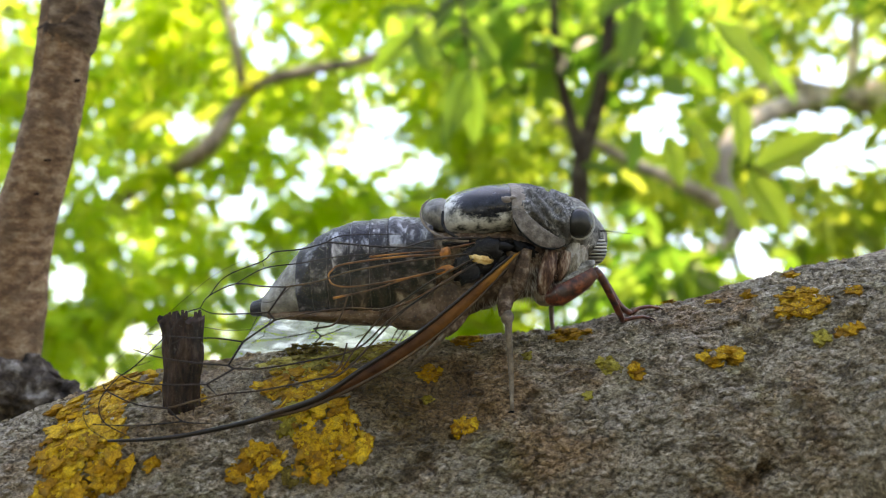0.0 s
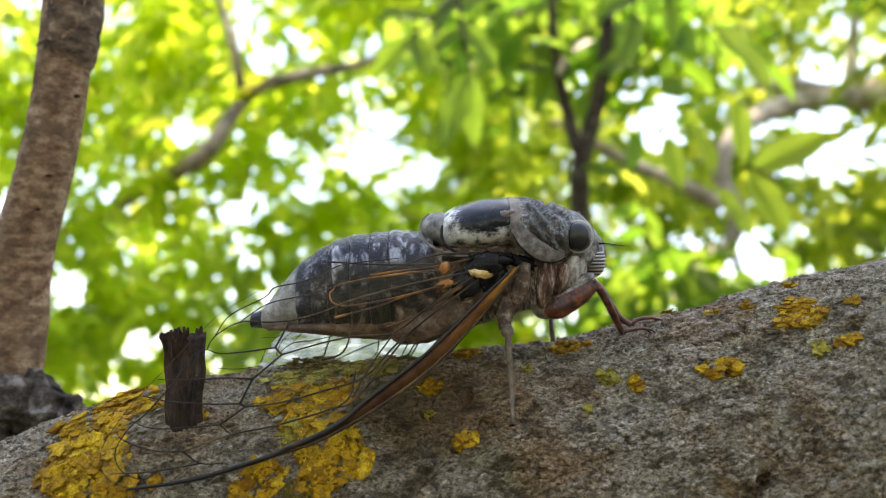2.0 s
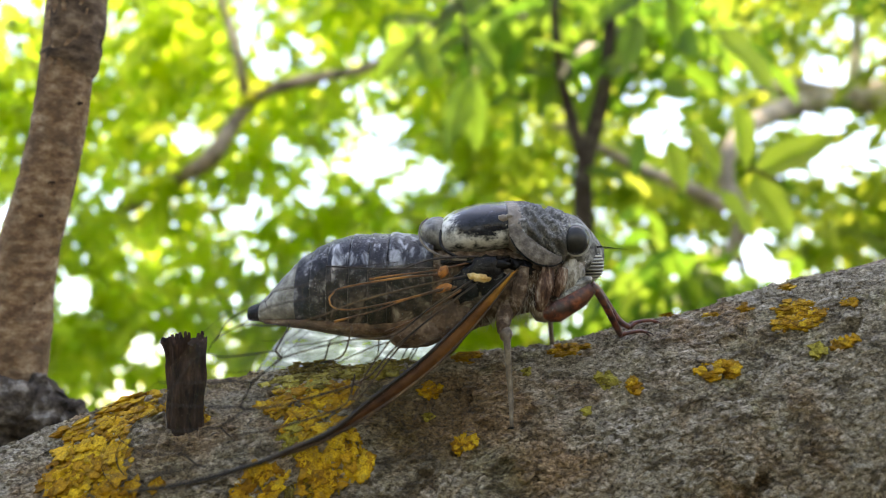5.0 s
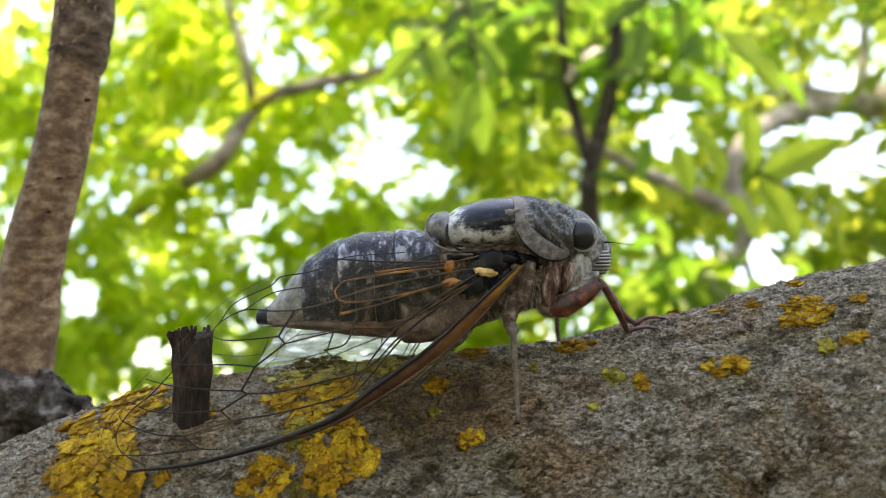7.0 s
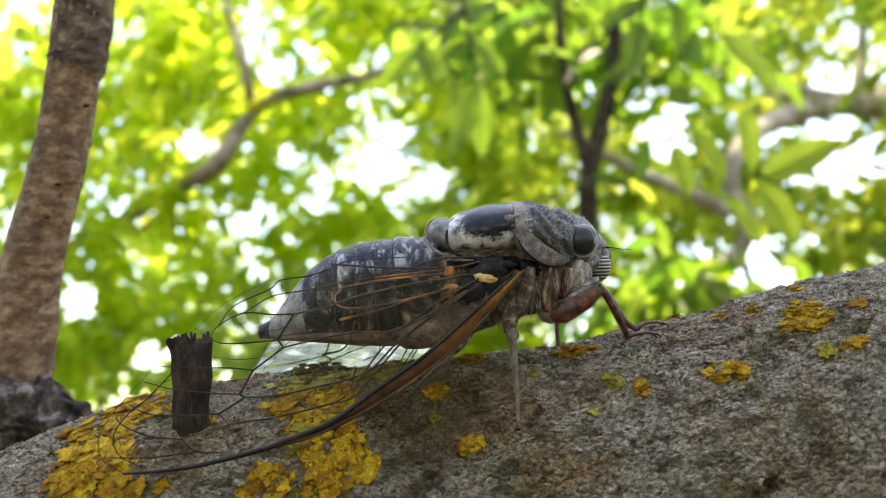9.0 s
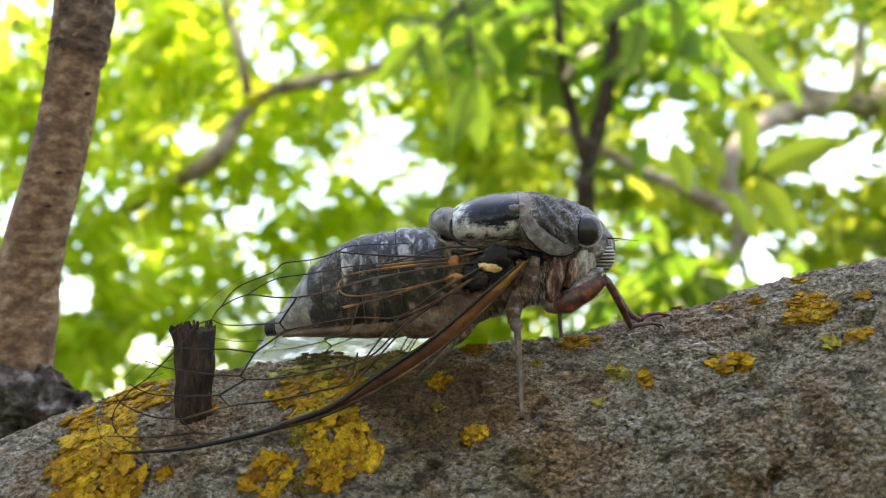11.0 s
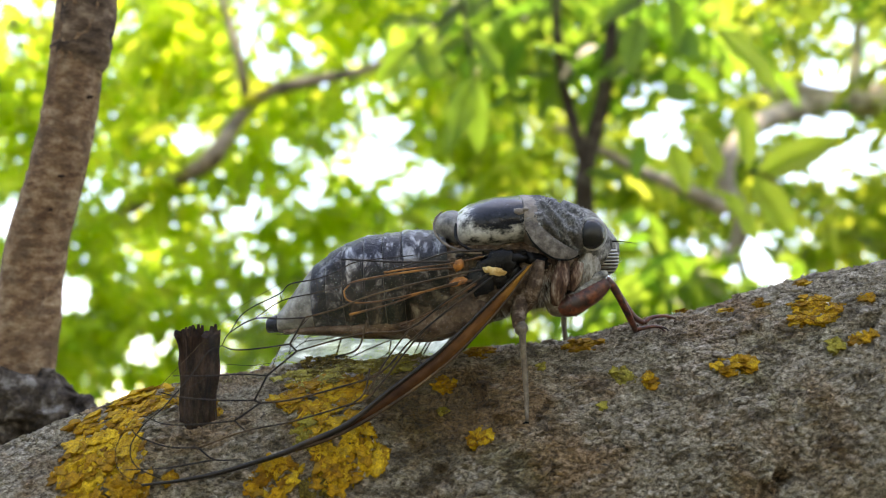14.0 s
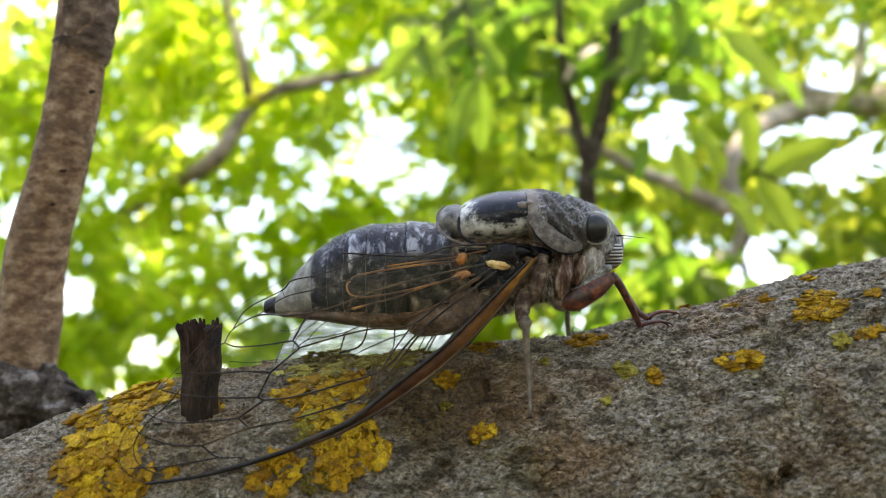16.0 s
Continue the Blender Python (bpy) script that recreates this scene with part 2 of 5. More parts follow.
M_MESO = patterned_back()
M_FACE = striped_face()
M_PRON = mottled("rugged pronotum", [(0.36, (0.050, 0.050, 0.050)), (0.48, (0.125, 0.125, 0.122)), (0.58, (0.24, 0.24, 0.235)), (0.70, (0.46, 0.46, 0.45))], 4.5, 0.6, 0.3, 0.16, 6.0, 5, (1, 1, 1), (0.085, 0.080, 0.075), 0.7)
M_COLLAR = mottled("pronotum collar", [(0.3, (0.13, 0.105, 0.085)), (0.55, (0.21, 0.175, 0.145)), (0.8, (0.31, 0.27, 0.23))], 1.6, 0.55, 0.4, 0.06, 4.0)
M_SCUT = mottled("scutellum", [(0.34, (0.04, 0.038, 0.034)), (0.5, (0.14, 0.135, 0.12)), (0.70, (0.33, 0.32, 0.29))], 0.9, 0.5, 0.45, 0.06, 4.0)
M_HEAD = mottled("downy grey head", [(0.34, (0.04, 0.038, 0.034)), (0.5, (0.19, 0.185, 0.17)), (0.70, (0.44, 0.43, 0.40))], 1.8, 0.7, 0.3, 0.10, 6.0)
M_EYE = mottled("dark eye", [(0.3, (0.011, 0.012, 0.012)), (0.7, (0.026, 0.025, 0.022))], 1.0, 0.22, 0.4, 0.02, 12.0)
M_RIM = mottled("pale eye rim", [(0.3, (0.28, 0.28, 0.26)), (0.7, (0.55, 0.55, 0.52))], 3.0, 0.6)
M_DOWN = mottled("downy underside", [(0.36, (0.038, 0.022, 0.015)), (0.5, (0.14, 0.090, 0.060)), (0.66, (0.38, 0.30, 0.235))], 1.4, 0.8, 0.2, 0.2, 5.0, 6, (1, 1, 1), (0.060, 0.038, 0.026), 1.1)
M_BLACK = mottled("black chitin", [(0.3, (0.003, 0.003, 0.003)), (0.7, (0.009, 0.008, 0.008))], 1.5, 0.22, 0.16, 0.05, 4.0)
M_ORANGE = mottled("orange hinge", [(0.36, (0.16, 0.045, 0.006)), (0.6, (0.50, 0.17, 0.02))], 1.5, 0.5)
def abdomen_skin(name, wax, grain, reach):
    """Dark above with waxy bloom, pleated tan patches low on the flanks."""
    mat, tree, shader = material(name, 0.29, 0.24)
    tex = tree.nodes.new("ShaderNodeTexCoord")
    split = tree.nodes.new("ShaderNodeSeparateXYZ")
    tree.links.new(tex.outputs["Object"], split.inputs[0])
    low = tree.nodes.new("ShaderNodeMapRange")
    tree.links.new(split.outputs["Y"], low.inputs["Value"])
    low.inputs["From Min"].default_value, low.inputs["From Max"].default_value = -0.0016, -0.0034
    top = ramp(tree, noise_of(tree, grain, 5, 0.55, (1.3, 0.6, 0.6), 0.5), wax)
    side = tree.nodes.new("ShaderNodeMapRange")
    tree.links.new(split.outputs["Y"], side.inputs["Value"])
    side.inputs["From Min"].default_value, side.inputs["From Max"].default_value = reach + 0.0007, reach - 0.0007
    top = blend(tree, side.outputs[0], top, ramp(tree, noise_of(tree, 1.2, 5), [(0.42, (0.008, 0.008, 0.010)), (0.56, (0.030, 0.027, 0.030)), (0.68, (0.20, 0.19, 0.19))]))
    flank = ramp(tree, noise_of(tree, 0.8, 5, 0.6, (1.0, 0.55, 0.55), 0.6), [(0.42, (0.008, 0.007, 0.006)), (0.52, (0.032, 0.024, 0.020)), (0.60, (0.13, 0.10, 0.080)), (0.70, (0.40, 0.36, 0.31))])
    col = blend(tree, low.outputs[0], top, flank)
    tree.links.new(col, shader.inputs["Base Color"])
    bump(tree, shader, noise_of(tree, 3.5, 5), 0.10)
    return mat


M_ABDO = abdomen_skin("waxy dark abdomen", [(0.44, (0.006, 0.007, 0.011)), (0.53, (0.020, 0.021, 0.031)), (0.59, (0.14, 0.147, 0.17)), (0.69, (0.48, 0.50, 0.54))], 0.9, -0.0012)
M_WAX = abdomen_skin("spotted white wax", [(0.43, (0.010, 0.011, 0.014)), (0.49, (0.05, 0.053, 0.062)), (0.55, (0.20, 0.21, 0.23)), (0.68, (0.46, 0.48, 0.50))], 1.1, 0.0006)
M_ABDO_W = abdomen_skin("sparsely waxed abdomen", [(0.47, (0.008, 0.008, 0.011)), (0.55, (0.030, 0.030, 0.036)), (0.61, (0.17, 0.17, 0.185)), (0.72, (0.52, 0.53, 0.55))], 1.3, 0.0006)
M_ABDO_DK = mottled("dark abdomen band", [(0.40, (0.007, 0.008, 0.011)), (0.55, (0.026, 0.026, 0.033)), (0.68, (0.22, 0.22, 0.24))], 0.9, 0.38, 0.22, 0.08, 4.0)
M_PALE = mottled("white waxy segment", [(0.34, (0.10, 0.095, 0.086)), (0.52, (0.23, 0.225, 0.205)), (0.70, (0.42, 0.42, 0.39))], 0.9, 0.65, 0.3, 0.06, 4.0)
M_CHEEK = mottled("white downy cheek", [(0.36, (0.15, 0.12, 0.095)), (0.5, (0.36, 0.335, 0.295)), (0.66, (0.60, 0.58, 0.54))], 1.6, 0.8, 0.2, 0.12, 6.0, 6, (1.5, 0.5, 1))
M_BELLY = mottled("brown belly plate", [(0.38, (0.040, 0.020, 0.012)), (0.52, (0.105, 0.060, 0.036)), (0.68, (0.21, 0.145, 0.10))], 0.9, 0.5, 0.35, 0.12, 3.0)
M_LEG = mottled("red-brown leg", [(0.36, (0.014, 0.006, 0.005)), (0.52, (0.11, 0.026, 0.013)), (0.70, (0.32, 0.095, 0.040))], 1.3, 0.4, 0.5, 0.05, 5.0, 5, (1, 1, 1), (0.05, 0.03, 0.025), 0.5)
M_LEG_P = mottled("grey-brown leg", [(0.3, (0.06, 0.045, 0.03)), (0.55, (0.17, 0.13, 0.09)), (0.8, (0.32, 0.27, 0.20))], 1.5, 0.5, 0.4, 0.05, 5.0)
M_VEIN = mottled("dark vein", [(0.3, (0.008, 0.006, 0.005)), (0.7, (0.035, 0.022, 0.014))], 0.6, 0.55, 0.25)
M_VEIN_B = mottled("brown vein", [(0.36, (0.012, 0.008, 0.005)), (0.5, (0.045, 0.024, 0.010)), (0.68, (0.13, 0.075, 0.03))], 0.4, 0.5, 0.25)
M_VEIN_O = mottled("amber vein", [(0.40, (0.050, 0.020, 0.007)), (0.5, (0.14, 0.050, 0.012)), (0.64, (0.42, 0.17, 0.032))], 0.35, 0.45, 0.3)
M_COSTA = mottled("costal vein", [(0.36, (0.007, 0.006, 0.005)), (0.55, (0.022, 0.015, 0.011)), (0.75, (0.085, 0.052, 0.032))], 0.3, 0.4, 0.35)
# whitened far wing: its white streaks stand in for sky glint
M_WING_F = membrane_material("far wing membrane with painted sheen", (0.90, 0.92, 0.94), (0.12, 1.0), 1.0, (0.96, 0.97, 0.98))
def strip_material():
    """Leading strip of the wing: yellow-orange at its root, red-brown further out."""
    mat, tree, shader = material("amber costal membrane", 0.45, 0.12)
    tex = tree.nodes.new("ShaderNodeTexCoord")
    split = tree.nodes.new("ShaderNodeSeparateXYZ")
    tree.links.new(tex.outputs["Generated"], split.inputs[0])
    base = ramp(tree, split.outputs["X"], [(0.20, (0.050, 0.020, 0.009)), (0.60, (0.085, 0.033, 0.010)), (0.86, (0.16, 0.060, 0.012)), (0.97, (0.42, 0.19, 0.028))])
    worn = ramp(tree, noise_of(tree, 0.7, 5, 0.65), [(0.38, (0.35, 0.30, 0.28)), (0.60, (1, 1, 1))])
    tree.links.new(blend(tree, 0.9, base, worn, "MULTIPLY"), shader.inputs["Base Color"])
    bump(tree, shader, noise_of(tree, 1.5, 3), 0.05)
    return mat


M_STRIP = strip_material()
M_WING = membrane_material("clear wing membrane", (0.97, 0.97, 0.96), (0.0, 0.035), 0.2, (0.90, 0.95, 0.92))
M_HWING = membrane_material("smoky wing membrane", (0.88, 0.80, 0.70), (0.0, 0.012), 0.2)
M_CREAM = mottled("cream frill", [(0.36, (0.36, 0.18, 0.03)), (0.5, (0.60, 0.38, 0.12)), (0.66, (0.72, 0.58, 0.34))], 1.6, 0.6)
M_MARGIN = mottled("smooth grey-tan margin", [(0.34, (0.060, 0.050, 0.042)), (0.5, (0.135, 0.115, 0.098)), (0.68, (0.26, 0.235, 0.21))], 1.6, 0.5, 0.3, 0.08, 6.0)
M_HAIR = mottled("pale hair", [(0.3, (0.35, 0.33, 0.29)), (0.7, (0.6, 0.58, 0.52))], 2.0, 0.6)


# ---------------------------------------------------------------- mesh helpers
BASES = {}


def thing(name, x, y, z, label, category, group=""):
    """An empty at a stage point, under which parts are laid out in stage millimetres."""
    ob = new(name)
    ob.empty_display_size = 0.002
    ob.matrix_world = stage(x, y, z)
    BASES[ob] = Vector((x, y, z))
    return tagged(ob, label, category, group)


def mesh_of(name, verts, faces, mat, origin, smooth=True):
    data = bpy.data.meshes.new(name)
    pts = (np.asarray(verts, dtype=float) - np.asarray(origin, dtype=float)) * 0.001
    data.from_pydata(pts.tolist(), [], faces)
    data.materials.append(mat)
    if smooth:
        data.polygons.foreach_set("use_smooth", [True] * len(data.polygons))
    data.update()
    return data


def part(name, shape, mat, parent, label="", pivot=None):
    """ONE mesh under a thing or a part; shape is (verts, faces) in stage millimetres."""
    home = BASES[parent]
    spot = Vector(pivot) if pivot else home
    ob = new(name, mesh_of(name, shape[0], shape[1], mat, spot))
    ob.parent = parent
    ob.location = (spot - home) * 0.001
    BASES[ob] = spot
    return tagged(ob, label)


def lone(name, shape, mat, base, label, category, group="", kind=""):
    """A thing of a single mesh, standing at the stage point base."""
    ob = new(name, mesh_of(name, shape[0], shape[1], mat, base))
    ob.matrix_world = stage(*base)
    return tagged(ob, label, category, group, kind)


def join(*shapes):
    verts, faces = [], []
    for v, f in shapes:
        off = len(verts)
        verts += [tuple(p) for p in v]
        faces += [tuple(i + off for i in q) for q in f]
    return verts, faces


def smooth_path(points, steps=6):
    """Catmull-Rom through the points."""
    pts = [Vector(p) for p in points]
    if len(pts) < 3:
        return [pts[0].lerp(pts[-1], i / steps) for i in range(steps + 1)]
    ext = [pts[0] * 2 - pts[1]] + pts + [pts[-1] * 2 - pts[-2]]
    out = []
    for i in range(1, len(ext) - 2):
        a, b, c, d = ext[i - 1:i + 3]
        for k in range(steps):
            t = k / steps
            out.append(0.5 * ((2 * b) + (c - a) * t + (2 * a - 5 * b + 4 * c - d) * t * t + (3 * b - a - 3 * c + d) * t ** 3))
    out.append(pts[-1])
    return out


def tube(points, radii, sides=8, steps=6, wobble=0.0, flat=1.0):
    """A round, capped, tapering tube along a smooth path; radii are spread evenly along it."""
    path = smooth_path(points, steps)
    n = len(path)
    verts, faces = [], []
    prev = None
    for i, p in enumerate(path):
        t = (path[min(i + 1, n - 1)] - path[max(i - 1, 0)]).normalized()
        side = prev if prev is not None else t.orthogonal()
        side = (side - t * side.dot(t)).normalized()
        prev = side
        other = t.cross(side)
        k = i / (n - 1) * (len(radii) - 1)
        r = radii[int(k)] + (radii[min(int(k) + 1, len(radii) - 1)] - radii[int(k)]) * (k - int(k))
        for j in range(sides):
            a = 2 * math.pi * j / sides
            w = 1 + wobble * noise.noise((p + side * j * 1.7) * (1.5 / max(r, 0.05)))
            verts.append(p + (side * math.cos(a) + other * math.sin(a) * flat) * r * w)
    for i in range(n - 1):
        for j in range(sides):
            a, b = i * sides + j, i * sides + (j + 1) % sides
            faces.append((a, b, b + sides, a + sides))
    faces.append(tuple(reversed(range(sides))))
    faces.append(tuple(range((n - 1) * sides, n * sides)))
    return verts, faces


def ball(c, rx, ry, rz, rings=12, sides=20, rough=0.0, turn=0.0):
    verts, faces = [], []
    ct, st = math.cos(radians(turn)), math.sin(radians(turn))
    for i in range(rings + 1):
        a = math.pi * i / rings
        for j in range(sides):
            b = 2 * math.pi * j / sides
            d = Vector((math.sin(a) * math.cos(b), math.cos(a), math.sin(a) * math.sin(b)))
            k = 1 + rough * noise.noise(d * 3 + Vector(c))
            x, y, z = d.x * rx * k, d.y * ry * k, d.z * rz * k
            verts.append((c[0] + x * ct - y * st, c[1] + x * st + y * ct, c[2] + z))
    for i in range(rings):
        for j in range(sides):
            a, b = i * sides + j, i * sides + (j + 1) % sides
            faces.append((a, b, b + sides, a + sides))
    return verts, faces


def loft(stations, sides=40, steps=5, power=2.2, rough=0.0, grain=1.0):
    """Rings along x: each station is (x, top, bottom, half width). The ends are closed."""
    pts = smooth_path([Vector((s[0], s[1], s[2])) for s in stations], steps)
    wid = smooth_path([Vector((s[0], s[3], 0)) for s in stations], steps)
    verts, faces = [], []
    for p, w in zip(pts, wid):
        mid, half = (p.y + p.z) / 2, (p.y - p.z) / 2
        for j in range(sides):
            a = 2 * math.pi * j / sides
            c, s = math.cos(a), math.sin(a)
            e = 2 / power
            z, y = math.copysign(abs(c) ** e, c) * w.y, math.copysign(abs(s) ** e, s) * half
            q = Vector((p.x, mid + y, z))
            if rough:
                k = rough * (noise.noise(q * grain) + 0.5 * noise.noise(q * grain * 2.3))
                q += Vector((0, s, c)) * k
            verts.append(q)
    n = len(pts)
    for i in range(n - 1):
        for j in range(sides):
            a, b = i * sides + j, i * sides + (j + 1) % sides
            faces.append((a, b, b + sides, a + sides))
    faces.append(tuple(reversed(range(sides))))
    faces.append(tuple(range((n - 1) * sides, n * sides)))
    return verts, faces


def carved(shape, grooves, axis_y, depth, width, grain):
    """The shape with furrows along lines (x, y) seen from the side, and a granular skin between them."""
    out = []
    for p in shape[0]:
        way = Vector((0, p.y - axis_y, p.z)).normalized()
        cut = 0.0
        for line in grooves:
            for (x0, y0), (x1, y1) in zip(line, line[1:]):
                e, q = Vector((x1 - x0, y1 - y0)), Vector((p.x - x0, p.y - y0))
                k = min(1.0, max(0.0, q.dot(e) / e.length_squared))
                cut = max(cut, math.exp(-((q - e * k).length / width) ** 2))
        d, c = noise.voronoi(p * 3.2)
        out.append(p + way * (grain * (0.6 - min(d[0], 1.0)) - depth * cut))
    return out, shape[1]


def ribbon(points, widths, thick, steps=6, sides=14):
    """A flat, rounded strip that follows a path; widths lie across it in the picture plane, thick towards the lens."""
    path = smooth_path(points, steps)
    n = len(path)
    verts, faces = [], []
    for i, p in enumerate(path):
        t = (path[min(i + 1, n - 1)] - path[max(i - 1, 0)]).normalized()
        side = Vector((-t.y, t.x, 0)).normalized()
        k = i / (n - 1) * (len(widths) - 1)
        w = widths[int(k)] + (widths[min(int(k) + 1, len(widths) - 1)] - widths[int(k)]) * (k - int(k))
        for j in range(sides):
            a = 2 * math.pi * j / sides
            verts.append(p + side * math.cos(a) * w + Vector((0, 0, 1)) * math.sin(a) * thick)
    for i in range(n - 1):
        for j in range(sides):
            a, b = i * sides + j, i * sides + (j + 1) % sides
            faces.append((a, b, b + sides, a + sides))
    faces.append(tuple(reversed(range(sides))))
    faces.append(tuple(range((n - 1) * sides, n * sides)))
    return verts, faces


def hairs(spots, length, radius, seed):
    """Short stiff hairs: spots are (point, direction)."""
    rng = random.Random(seed)
    shapes = []
    for p, d in spots:
        d = Vector(d) + Vector((rng.uniform(-.4, .4), rng.uniform(-.4, .4), rng.uniform(-.4, .4)))
        p = Vector(p)
        tip = p + d.normalized() * length * rng.uniform(0.5, 1.1)
        o = d.orthogonal().normalized() * radius
        q = d.cross(o).normalized() * radius
        shapes.append(([p + o, p - o * 0.5 + q * 0.87, p - o * 0.5 - q * 0.87, tip], [(0, 1, 3), (1, 2, 3), (2, 0, 3)]))
    return join(*shapes)


# ---------------------------------------------------------------- the branch
def branch_line(x):
    """Centre and radius of the branch at x mm; straight on beyond the middle stretch."""
    k = min(max(x, -33.0), 39.0) / 30
    y = -24.003 + 2.278 * k + 1.757 * k * k + 3.506 * k ** 3 - 1.885 * k ** 4
    z = -4.082 - 1.253 * k + 2.372 * k * k
    r = 14.723 - 0.126 * k
    if x < -33:
        y += (x + 33) * 0.55
        z += (x + 33) * -0.10
        r -= (x + 33) * 0.01
    if x > 39:
        y += (x - 39) * 0.22
        z += (x - 39) * 0.02
        r += (x - 39) * 0.02
    return Vector((x, y, z)), r


def branch_frame(x):
    c, r = branch_line(x)
    t = (branch_line(x + 0.5)[0] - branch_line(x - 0.5)[0]).normalized()
    up = (Vector((0, 1, 0)) - t * t.y).normalized()
    return c, r, up, t.cross(up).normalized(), t


def plates(q, seed):
    """Small overlapping bark scales: each cell has a height and a tilt of its own, with a groove round it."""
    d, c = noise.voronoi(q)
    r = noise.cell_vector(c[0] * 7.31 + Vector((seed, 0, 0)))
    edge = min(1.0, (d[1] - d[0]) * 3.0)
    away = q - c[0]
    return edge * (0.5 + 0.5 * r.x) + 0.9 * away.dot(r - Vector((0.5, 0.2, 0.5)))


def lumps(q):
    """Relief of the bark in mm."""
    v = 0.50 * noise.noise(q * 0.13) + 0.20 * noise.noise(q * 0.45)
    warp = Vector((noise.noise(q * 1.1), noise.noise(q * 1.1 + Vector((4, 0, 0))), noise.noise(q * 1.1 + Vector((0, 4, 0)))))
    w = q + warp * 0.45
    slant = w.y - 0.35 * w.x
    v += 0.30 * plates(Vector((w.x * 0.75, slant * 1.5, w.z * 1.5)), 1)
    v += 0.26 * plates(Vector((w.x * 1.4, slant * 2.5, w.z * 2.5)), 2)
    v += 0.05 * plates(Vector((w.x * 3.2, slant * 5.0, w.z * 5.0)), 3)
    pit = noise.noise(Vector((q.x * 0.42, slant * 0.62, q.z * 0.62)) + Vector((31, 5, 9)))
    if pit > 0.30:
        v += min(pit - 0.30, 0.08) * 1.6
    if pit > 0.40:
        v -= (pit - 0.40) * 4.0
    return v


def on_branch(x, angle, lift=0.0):
    """Point and normal on the bark; angle 90 is the top, 0 faces the lens."""
    c, r, up, side, t = branch_frame(x)
    n = up * math.sin(radians(angle)) + side * math.cos(radians(angle))
    p = c + n * r
    return p + n * (lumps(p) + lift), n, t


def branch_shape():
    xs = list(np.arange(-160, -36, 4.0)) + list(np.arange(-36, 40, 0.10)) + list(np.arange(40, 260, 4.0))
    angles = list(np.arange(8, 106, 0.36)) + list(np.arange(106, 368, 6.0))
    verts, faces = [], []
    for x in xs:
        c, r, up, side, t = branch_frame(float(x))
        for a in angles:
            n = up * math.sin(radians(a)) + side * math.cos(radians(a))
            p = c + n * r
            verts.append(p + n * lumps(p))
    m = len(angles)
    for i in range(len(xs) - 1):
        for j in range(m):
            a, b = i * m + j, i * m + (j + 1) % m
            faces.append((a, a + m, b + m, b))
    faces.append(tuple(range(m)))
    faces.append(tuple(reversed(range((len(xs) - 1) * m, len(xs) * m))))
    return verts, faces


lone("branch", branch_shape(), M_BARK, (0, -24, -4), "thick grey rough-barked branch with brown and green stains", "branch", kind="structure")


def bark_scales():
    """Small loose scales lying slantwise on the bark, their lower rims lifted."""
    r = random.Random(41)
    verts, faces, sides = [], [], 8
    while len(verts) < 8000 * 17:
        x, ang = r.uniform(-34, 40), r.uniform(12, 104)
        if noise.noise(Vector((x * 0.22, ang * 0.06, 3.0))) < -0.32:
            continue
        p, n, t = on_branch(x, ang, 0.03)
        th = r.gauss(0.25, 0.5)
        up = t.cross(n)
        up = up if up.y > 0 else -up
        e1 = (t * math.cos(th) + up * math.sin(th)).normalized()
        e2 = n.cross(e1)
        e2 = e2 if e2.y < 0 else -e2
        long = r.choice((0.12, 0.18, 0.26, 0.36, 0.55)) * r.uniform(0.8, 1.2)
        wide, lift = long * r.uniform(0.30, 0.75), r.uniform(0.0, 0.11)
        o = len(verts)
        verts.append(p + n * (0.05 + lift * 0.4))
        rim = []
        for k in range(sides):
            a = 2 * math.pi * k / sides
            q = r.uniform(0.55, 1.25)
            rim.append(p + e1 * math.cos(a) * long * q + e2 * math.sin(a) * wide * q + n * lift * (0.4 + 0.6 * math.sin(a)))
        verts += rim
        verts += [v.lerp(p, 0.15) - n * 0.14 for v in rim]
        for k in range(sides):
            m = (k + 1) % sides
            faces.append((o, o + 1 + k, o + 1 + m))
            faces.append((o + 1 + k, o + 1 + sides + k, o + 1 + sides + m, o + 1 + m))
    lone("bark_scales", (verts, faces), M_BARK, (0, -24, -4), "fine loose grey scales of bark", "bark", kind="stuff")


bark_scales()


# ---------------------------------------------------------------- lichen on the bark
def lobe_shape(rng):
    """One leafy scale of unit size with a lobed, curled rim and a thickness."""
    sides = 15
    verts, faces = [(0, 0, 0.10)], []
    curl, f1, f2 = rng.uniform(0.02, 0.16), rng.uniform(0, 6.28), rng.uniform(0, 6.28)
    for ring, (rad, h) in enumerate(((0.62, 0.06), (1.0, 0.10 + curl * 0.32), (0.97, curl * 0.28), (0.6, -0.35))):
        for j in range(sides):
            a = 2 * math.pi * j / sides
            wave = 1 + 0.24 * math.sin(3 * a + f1) + 0.26 * math.sin(5 * a + f2)
            k = rad * (wave if ring in (1, 2) else 0.5 + 0.5 * wave)
            hh = h * (1 + 0.5 * math.sin(2 * a + f2)) + (rng.uniform(-.05, .05) if ring == 1 else 0)
            verts.append((math.cos(a) * k, math.sin(a) * k, hh))
    for j in range(sides):
        k = (j + 1) % sides
        faces.append((0, 1 + j, 1 + k))
        for ring in range(3):
            a, b = 1 + ring * sides + j, 1 + ring * sides + k
            faces.append((a, a + sides, b + sides, b))
    return verts, faces


LOBES = {}


def lobe_meshes(mat):
    if mat not in LOBES:
        r = random.Random(77)
        LOBES[mat] = [mesh_of("lobe", *lobe_shape(r), mat, (0, 0, 0)) for _ in range(10)]
    return LOBES[mat]


